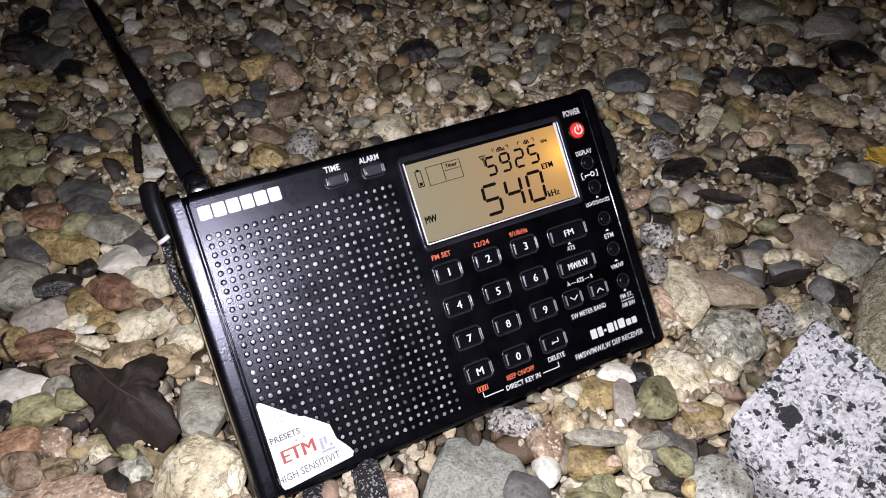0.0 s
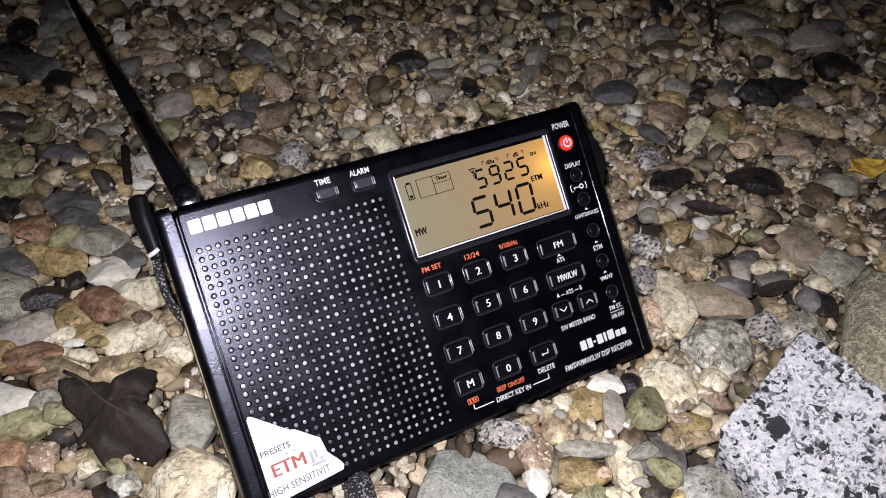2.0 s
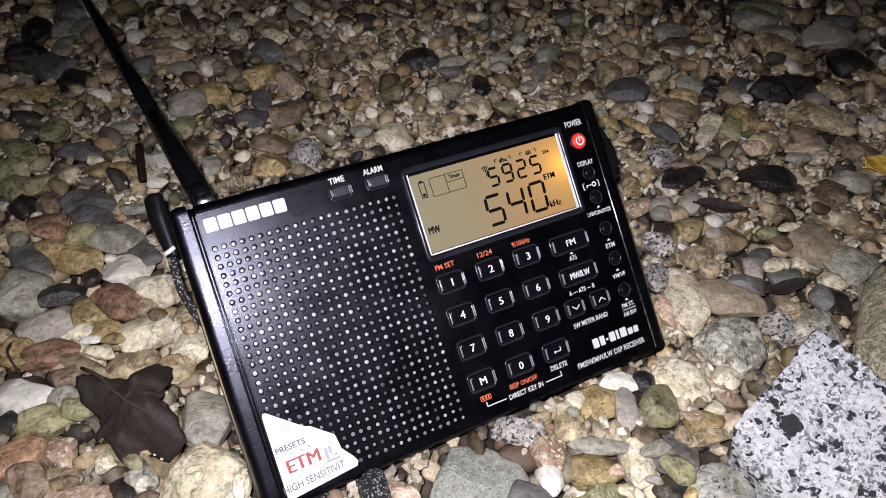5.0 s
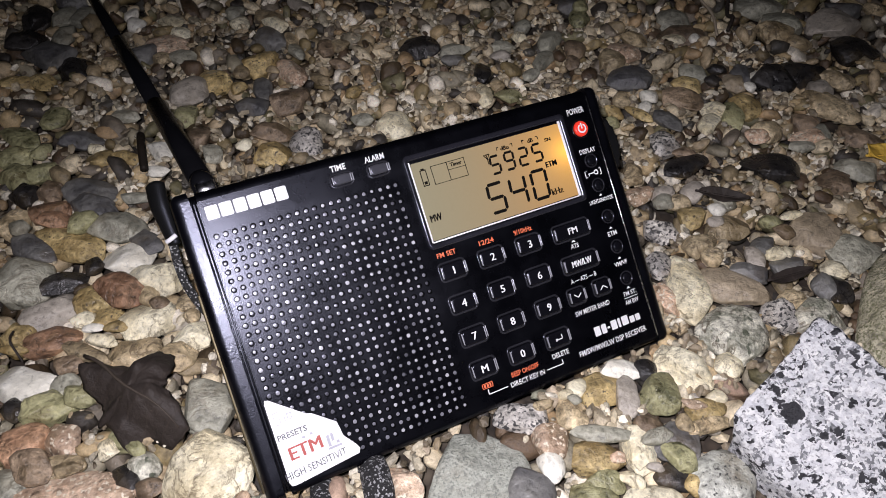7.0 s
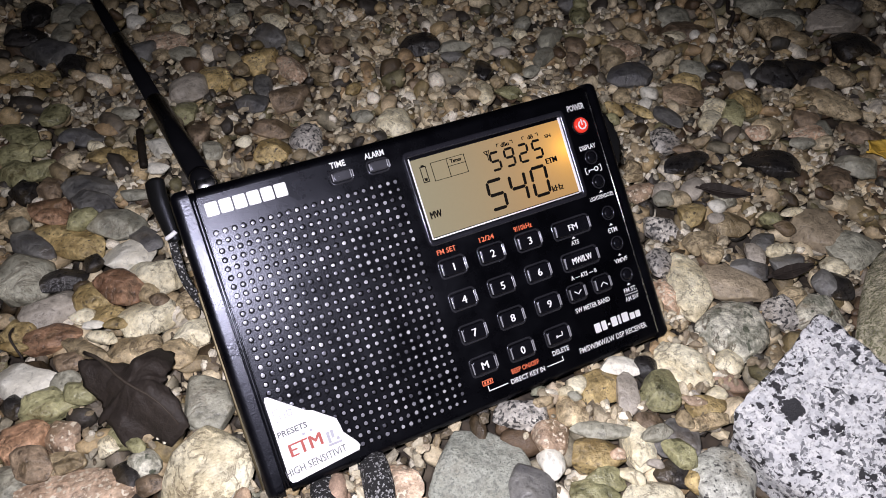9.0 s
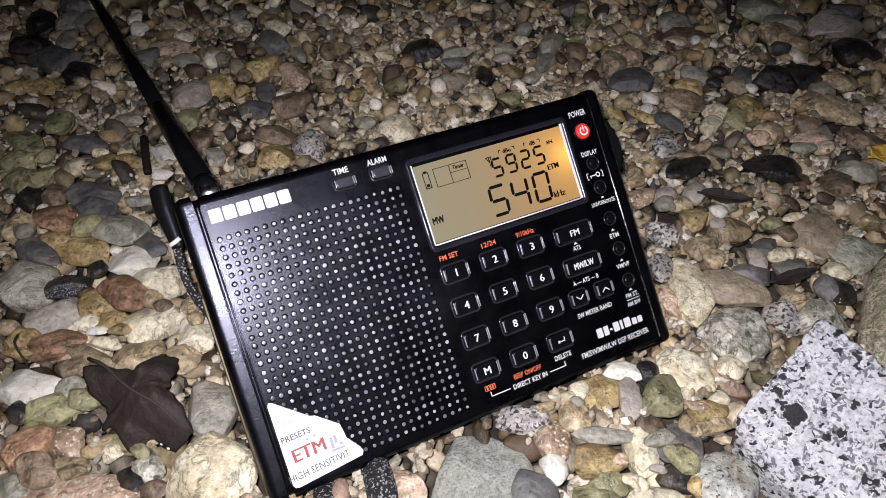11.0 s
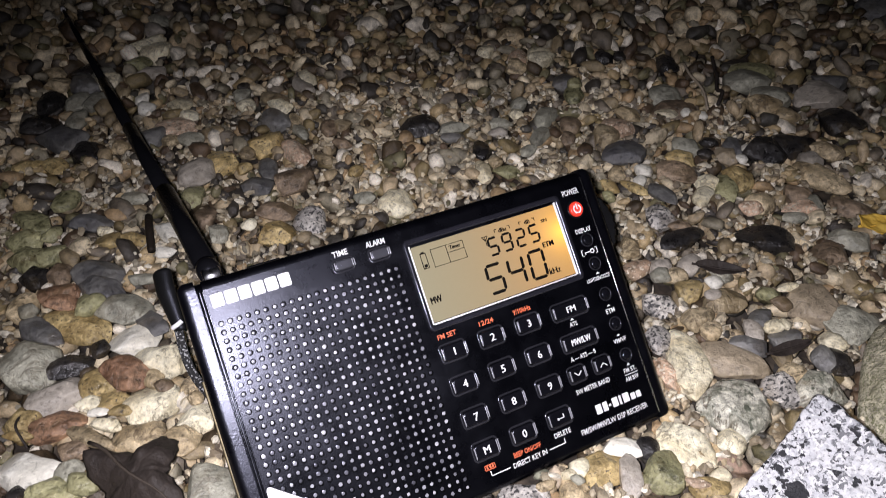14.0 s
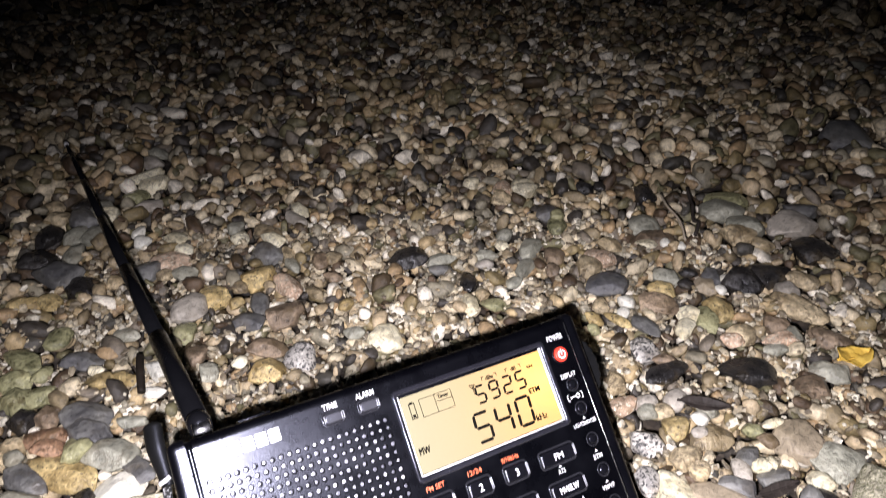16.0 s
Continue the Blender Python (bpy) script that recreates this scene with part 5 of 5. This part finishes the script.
bars("low_battery_sign", [(67.0, 70.6, 7.6, 7.85), (67.0, 70.6, 9.0, 9.25), (67.0, 67.25, 7.6, 9.2), (70.35, 70.6, 7.6, 9.2), (67.6, 68.2, 8.0, 8.9), (68.6, 69.2, 8.0, 8.9), (69.5, 70.0, 8.0, 8.9)], ORANGE_INK, panel, label="orange battery sign")
pointers = bmesh.new()
ring_frame(disc(126.1, 59.62, 0.85, 16), disc(126.1, 59.62, 0.45, 16), -0.06, -0.01, pointers)
for x, z in ((125.3, 52.2), (125.3, 41.0), (125.2, 30.8), (125.2, 20.8), (110.8, 40.9)):
    slab([(x - 0.7, z - 0.35), (x + 0.7, z - 0.35), (x, z + 0.35)], -0.06, -0.01, bm=pointers)
part("pointer_signs", pointers, WHITE_INK, panel, "small white triangle signs", smooth=False)
# maker's mark and type mark as plain blocks
for k in range(6):
    x = 7.4 + k * 3.78
    part("mark_block", slab(rounded(x, x + 3.35, 78.1, 81.9, 0.4, 2), -0.07, -0.01), WHITE_INK, panel, "white block of the maker's mark", smooth=False)
for x0, x1, z1 in ((108.6, 110.8, 12.6), (111.3, 113.1, 12.6), (113.5, 114.5, 11.3), (115.0, 117.2, 12.6), (117.7, 118.6, 12.6), (119.2, 121.6, 12.6), (122.2, 124.0, 11.7), (124.4, 126.2, 11.7)):
    part("mark_block", slab(rounded(x0, x1, 9.6 if x0 != 113.5 else 10.6, z1, 0.25, 2), -0.07, -0.01), WHITE_INK, panel, "white block of the type mark", smooth=False)

# the worn sticker on the corner of the grille
sticker = part("sticker", slab([(6.3, 26.6), (6.7, 27.6), (7.6, 27.4), (16.0, 20.4), (17.5, 19.9), (23.2, 15.2), (23.6, 12.9), (23.8, 11.0), (26.7, 7.0), (27.2, 5.8), (26.6, 4.6), (8.0, 3.0), (6.8, 3.2), (6.3, 4.2)], -0.12, -0.01), PAPER, radio, "torn white sticker with worn red and grey print", smooth=False)
lettering("ETM", 13.2, 11.6, 3.6, RED_INK, sticker, -0.16, 9.0, 2, bold=0.14)
lettering("PRESETS", 11.0, 16.7, 1.6, GREY_INK, sticker, -0.16, 8.2, 1)
lettering("HIGH SENSITIVIT", 14.6, 6.3, 2.0, GREY_INK, sticker, -0.16, 17.5, 3)
bars("worn_print", [(7.4, 9.0, 23.4, 23.6), (7.4, 7.6, 22.0, 23.4), (7.5, 8.6, 20.0, 20.2), (8.9, 9.1, 20.2, 21.6), (10.2, 10.4, 20.4, 21.8), (11.0, 12.2, 20.6, 20.8), (11.0, 12.2, 22.2, 22.4), (11.0, 11.2, 20.6, 22.4), (12.1, 12.3, 20.6, 22.4)], PALE_INK, sticker, -0.16, "worn grey figures")
bars("worn_print", [(13.1, 13.9, 14.3, 14.9), (15.3, 16.1, 14.5, 15.1), (19.2, 20.0, 9.4, 12.6), (20.4, 21.2, 10.6, 12.8), (21.6, 22.4, 9.6, 10.4), (19.0, 22.8, 8.6, 9.2)], PALE_INK, sticker, -0.16, "worn grey blots")

# tuning wheel in the side
wheel = bmesh.new()
steps = 60
rings = []
for y, r in ((7.5, 14.4), (8.0, 15.2), (17.0, 15.2), (17.5, 14.4)):
    rings.append([wheel.verts.new(Vector((128.0 + (r + (0.25 if k % 2 else -0.25)) * math.cos(6.28318 * k / steps), y, 67.5 + (r + (0.25 if k % 2 else -0.25)) * math.sin(6.28318 * k / steps))) * MM) for k in range(steps)])
for a, b in zip(rings, rings[1:]):
    for k in range(steps):
        wheel.faces.new((a[k], a[(k + 1) % steps], b[(k + 1) % steps], b[k]))
wheel.faces.new(rings[0])
wheel.faces.new(rings[-1])
bmesh.ops.recalc_face_normals(wheel, faces=wheel.faces)
part("tuning_wheel", wheel, RUBBER, radio, "ribbed black tuning wheel", smooth=False)
part("switch_rocker", box(20, 30, 10, 16, 86.4, 87.6, 0.4, 2), BLACK, radio, smooth="eased")

# the telescopic aerial: a swivel and its rod, resting on the gravel
base, tip = Vector((10.3, 17.0, 88.5)) * MM, TO_RADIO @ Vector((-0.0170, 0.4170, 0.0045))
way = (tip - base).normalized()
aerial = part("aerial", tube([base + way * s for s in (0.006, 0.0065, 0.060, 0.0602)], 0.0036, 20, taper=[0.0030, 0.0035, 0.0033, 0.0030]), ROD, radio, "black telescopic aerial rod")
length = (tip - base).length
cuts = [0.060, 0.125, 0.190, 0.255, 0.315, length - 0.006]
for k, (s0, s1) in enumerate(zip(cuts, cuts[1:])):
    r = (0.0028, 0.0023, 0.0018, 0.0014, 0.0010)[k]
    part("rod_section", tube([base + way * s for s in (s0, s1 - 0.0006, s1)], r, 16, taper=[r, r, r * 0.8]), ROD, aerial)
part("rod_tip", tube([base + way * s for s in (length - 0.006, length - 0.005, length - 0.001, length)], 0.0013, 14, taper=[0.0009, 0.0016, 0.0016, 0.0008]), KNOB, aerial, "small metal knob, its glint painted as a pale colour")
part("swivel", tube([base + Vector((-2.8, 0, 0)) * MM, base + Vector((-2.2, 0, 0)) * MM, base + Vector((2.2, 0, 0)) * MM, base + Vector((2.8, 0, 0)) * MM], 0.0028, 20, taper=[0.0022, 0.0028, 0.0028, 0.0022]), CHROME, aerial, "bright metal aerial swivel")
part("collar", tube([base, base + way * 0.004, base + way * 0.0075], 0.003, 18, taper=[0.0034, 0.0037, 0.0032]), ROD, aerial, "black collar of the aerial")


# the carrying strap: a loop at the side and a braided cord under the radio
def cord_material():
    mat, n, l, bsdf = nodes_of("braided black cord")
    geo = n.new("ShaderNodeNewGeometry")
    v = n.new("ShaderNodeTexVoronoi")
    v.inputs["Scale"].default_value = 2000
    l.new(geo.outputs["Position"], v.inputs["Vector"])
    sep = n.new("ShaderNodeSeparateColor")
    l.new(v.outputs["Color"], sep.inputs[0])
    l.new(ramp(n, l, sep.outputs[0], [(0.0, (0.012, 0.012, 0.012)), (0.78, (0.02, 0.02, 0.02)), (0.82, (0.34, 0.34, 0.34))]), bsdf.inputs["Base Color"])
    bsdf.inputs["Roughness"].default_value = 0.8
    l.new(bump(n, l, v.outputs["Distance"], 0.9, 0.0006), bsdf.inputs["Normal"])
    return mat


CORD = cord_material()
strap = thing("wrist_strap", "black wrist strap looped beside and under the radio", "strap", RADIO)
band = [Vector(p) * MM for p in ((-2.6, 22, 76), (-2.9, 22, 82), (-3.2, 22.5, 88), (-2.9, 23, 92.5), (-2.6, 23.5, 95.5))]
part("loop", tube(smooth_line(band), 0.0020, 14, flat=1.4, taper=[0.0014 + 0.0009 * min(1, i / 12) - (0.0019 if i == 24 else 0.0010 if i == 23 else 0.0004 if i == 22 else 0) for i in range(25)]), RUBBER, strap, "black rubbery loop of the strap")
part("ring", tube([Vector((-4.6, 20.5, 77.3)) * MM, Vector((-2.8, 20, 77.9)) * MM, Vector((-1.4, 20, 78.6)) * MM], 0.0007, 10), PAPER, strap, "small white ring on the strap")
part("cord", tube(smooth_line([Vector(p) * MM for p in ((-3.0, 22, 76), (-3.4, 22, 70), (-2.6, 22, 62), (1.0, 28.5, 52), (8.0, 29, 40))]), 0.0013, 10), CORD, strap, "braided black cord")
turns = smooth_line([TO_RADIO @ Vector(p) for p in ((0.0290, 0.010, -0.009), (0.0290, 0.002, -0.004), (0.0280, -0.0055, 0.0008), (0.0260, -0.0125, 0.0005), (0.0200, -0.0180, -0.001), (0.0140, -0.0160, -0.001), (0.0130, -0.0085, 0.0), (0.0150, 0.002, -0.006))])
part("cord", tube(turns, 0.0047, 20, flat=0.8), CORD, strap, "thick braided black cord lying in a bend")


# ---- leaves and twigs ----
def leaf_material(name, a, b, vein):
    mat, n, l, bsdf = nodes_of(name)
    tc = n.new("ShaderNodeTexCoord")
    clouds = noise_tex(n, l, tc.outputs["Object"], 120, 5, 0.7)
    col = mix(n, l, ramp(n, l, clouds, [(0.3, 0.0), (0.7, 1.0)]), a, b)
    w = n.new("ShaderNodeTexWave")
    w.inputs["Scale"].default_value, w.inputs["Distortion"].default_value = 60, 3
    l.new(tc.outputs["Object"], w.inputs["Vector"])
    col = mix(n, l, ramp(n, l, w.outputs["Fac"], [(0.0, 0.3), (0.04, 0.0)]), col, vein)
    l.new(col, bsdf.inputs["Base Color"])
    bsdf.inputs["Roughness"].default_value = 0.6
    bsdf.inputs["Specular IOR Level"].default_value = 0.2
    l.new(bump(n, l, clouds, 0.9, 0.0015), bsdf.inputs["Normal"])
    return mat


def leaf(label, length, breadth, curl, mat, m, seed, lobes=0.25):
    """A fallen leaf: a curled, creased blade with an uneven edge and a little thickness, and its rib."""
    ob = thing("leaf", label, "leaf", m)
    r = random.Random(seed)
    bm = bmesh.new()
    nu, nv = 26, 14
    grid = []
    for i in range(nu + 1):
        u = i / nu
        half = breadth / 2 * (math.sin(math.pi * u**0.8) ** 0.75) * (1 + lobes * noise.noise((u * 5 + seed, 0, 0)) * 2 + 0.6 * lobes * noise.noise((u * 14, seed, 0))) + 0.0002
        row = []
        for j in range(nv + 1):
            v = j / nv * 2 - 1
            x, y = (u - 0.5) * length, v * half
            z = curl * (abs(v) * 0.45 + 0.6 * (u - 0.5) ** 2 * 2) * breadth + 0.26 * breadth * noise.noise((x * 110 + seed, y * 110, 0)) + 0.10 * breadth * abs(noise.noise((x * 260, y * 260 + seed, 3)))
            row.append(bm.verts.new((x, y, z)))
        grid.append(row)
    for i in range(nu):
        for j in range(nv):
            bm.faces.new((grid[i][j], grid[i + 1][j], grid[i + 1][j + 1], grid[i][j + 1]))
    blade = part("blade", bm, mat, ob)
    solid = blade.modifiers.new("thickness", "SOLIDIFY")
    solid.thickness = 0.0003
    rib = [Vector(((i / 10 - 0.55) * length * 1.05, 0, 0.0003 + curl * 0.6 * ((i / 10 - 0.55) ** 2) * 2 * breadth)) for i in range(11)]
    part("rib", tube(rib, 0.0004, 8, taper=[0.0005 - 0.00003 * i for i in range(11)]), mat, ob)
    return ob


DEAD = leaf_material("dead brown leaf", (0.024, 0.019, 0.016), (0.046, 0.037, 0.031), (0.06, 0.046, 0.036))
YELLOW = leaf_material("yellow leaf", (0.72, 0.44, 0.06), (0.80, 0.56, 0.12), (0.55, 0.30, 0.05))


def lobed_leaf(label, size, mat, m, seed):
    """A dry leaf with pointed lobes, folded along its rib and crumpled."""
    ob = thing("leaf", label, "leaf", m)
    lobes = [(-170, 0.95), (-100, 0.72), (-52, 0.92), (-4, 1.12), (92, 1.0)]
    bm = bmesh.new()
    nr, na = 12, 84
    rings_ = []
    for j in range(1, nr + 1):
        f = j / nr
        row = []
        for k in range(na):
            deg = 360 * k / na - 180
            reach = 0.55
            for at, long_ in lobes:
                d = abs((deg - at + 180) % 360 - 180)
                reach = max(reach, long_ * (1 - d / 75) ** 0.8 if d < 75 else 0)
            reach *= 1 + 0.16 * noise.noise((deg * 0.09, seed, 0))
            a = radians(deg)
            x, y = size * f * reach * math.cos(a), size * f * reach * math.sin(a) * 0.85
            fold = 0.55 * abs(y) if y < 0 else 0.20 * y
            z = -fold + size * (0.34 * noise.noise((x * 62 + seed, y * 62, 0)) + 0.20 * abs(noise.noise((x * 150, y * 150 + seed, 3)))) - 0.26 * size * f * f
            row.append(bm.verts.new((x, y, z)))
        rings_.append(row)
    mid = bm.verts.new((0, 0, size * 0.03))
    for k in range(na):
        bm.faces.new((mid, rings_[0][k], rings_[0][(k + 1) % na]))
        for a, b in zip(rings_, rings_[1:]):
            bm.faces.new((a[k], b[k], b[(k + 1) % na], a[(k + 1) % na]))
    bmesh.ops.recalc_face_normals(bm, faces=bm.faces)
    blade = part("blade", bm, mat, ob)
    solid = blade.modifiers.new("thickness", "SOLIDIFY")
    solid.thickness = 0.0003
    rib = [Vector((size * (-0.9 + 0.19 * i), 0.0006 * math.sin(i), size * (0.05 - 0.26 * (-0.9 + 0.19 * i) ** 2) + 0.0016)) for i in range(11)]
    part("rib", tube(rib, 0.0004, 8, taper=[0.0006 - 0.00004 * i for i in range(11)]), TWIG_DARK, ob, "lighter rib of the leaf")
    return ob


TWIG_DARK = leaf_material("leaf rib", (0.045, 0.035, 0.027), (0.065, 0.052, 0.04), (0.05, 0.04, 0.03))
lobed_leaf("crumpled dark brown dead leaf lying on the pebbles", 0.0195, DEAD, pose(-0.0265, 0.0470, 0.0115, 4, 8, -58), 5)
leaf("bright yellow curled leaf on the gravel", 0.0175, 0.012, 0.35, YELLOW, pose(0.2685, 0.0325, 0.0045, 0, 4, -6), 8, 0.15)
leaf("narrow dark dead leaf between the pebbles", 0.0175, 0.0042, 0.4, DEAD, pose(0.1865, 0.0005, 0.003, 10, 0, -8), 5, 0.1)
leaf("dark curled dead leaf beside the grey stones", 0.019, 0.005, 0.5, DEAD, pose(0.194, 0.043, 0.002, 12, 0, -38), 6, 0.2)


def twig(label, points, radius, mat):
    ob = new("twig", mesh_of(tube(smooth_line(points, 5), radius, 8), "twig"))
    ob.data.materials.append(mat)
    return tagged(ob, label, "twig")


TWIG = leaf_material("dry twig bark", (0.30, 0.24, 0.17), (0.42, 0.36, 0.27), (0.2, 0.15, 0.1))
# near-black colour for the shadow that the strap throws on the gravel
STRAP_SHADE = leaf_material("matt near-black for the strap's shadow", (0.012, 0.009, 0.007), (0.024, 0.018, 0.013), (0.03, 0.023, 0.016))
twig("thin pale dry twig on the gravel", [(0.2915, 0.1785, 0.006), (0.284, 0.165, 0.007), (0.280, 0.150, 0.006), (0.2725, 0.137, 0.003)], 0.0007, TWIG)
twig("thin dark bent twig on the gravel", [(0.311, 0.177, 0.006), (0.304, 0.166, 0.004), (0.299, 0.160, 0.006), (0.2905, 0.150, 0.004), (0.288, 0.144, 0.006), (0.281, 0.1385, 0.003)], 0.0010, DEAD)
# not a twig: a dark bar laid where the strap's shadow falls
twig("short dark stick shape in place of the strap's shadow beside the aerial", [(-0.0028, 0.174, 0.004), (-0.004, 0.163, 0.005), (-0.0054, 0.1533, 0.002)], 0.0016, STRAP_SHADE)
twig("thin dark stalk among the pebbles", [(-0.0568, 0.0894, 0.003), (-0.057, 0.083, 0.006), (-0.0553, 0.0768, 0.002)], 0.00035, DEAD)


# ---- single pieces of the gravel nearest to the lens, parts of the ground ----
piece_meshes = []
for k in range(10):
    me = mesh_of(stone_shape(2, 900 + k, 1.0), "gravel_stone")
    me.materials.append(PIECES)
    piece_meshes.append(me)
for k in sorted(picked):
    x, y, z, a, b, c, yaw, tx, ty = upper[k]
    ob = new("gravel_stone", piece_meshes[k % 10])
    ob.matrix_world = Matrix.LocRotScale((x, y, z), Euler((tx, ty, yaw)), (a, b, c))
    ob.parent = ground
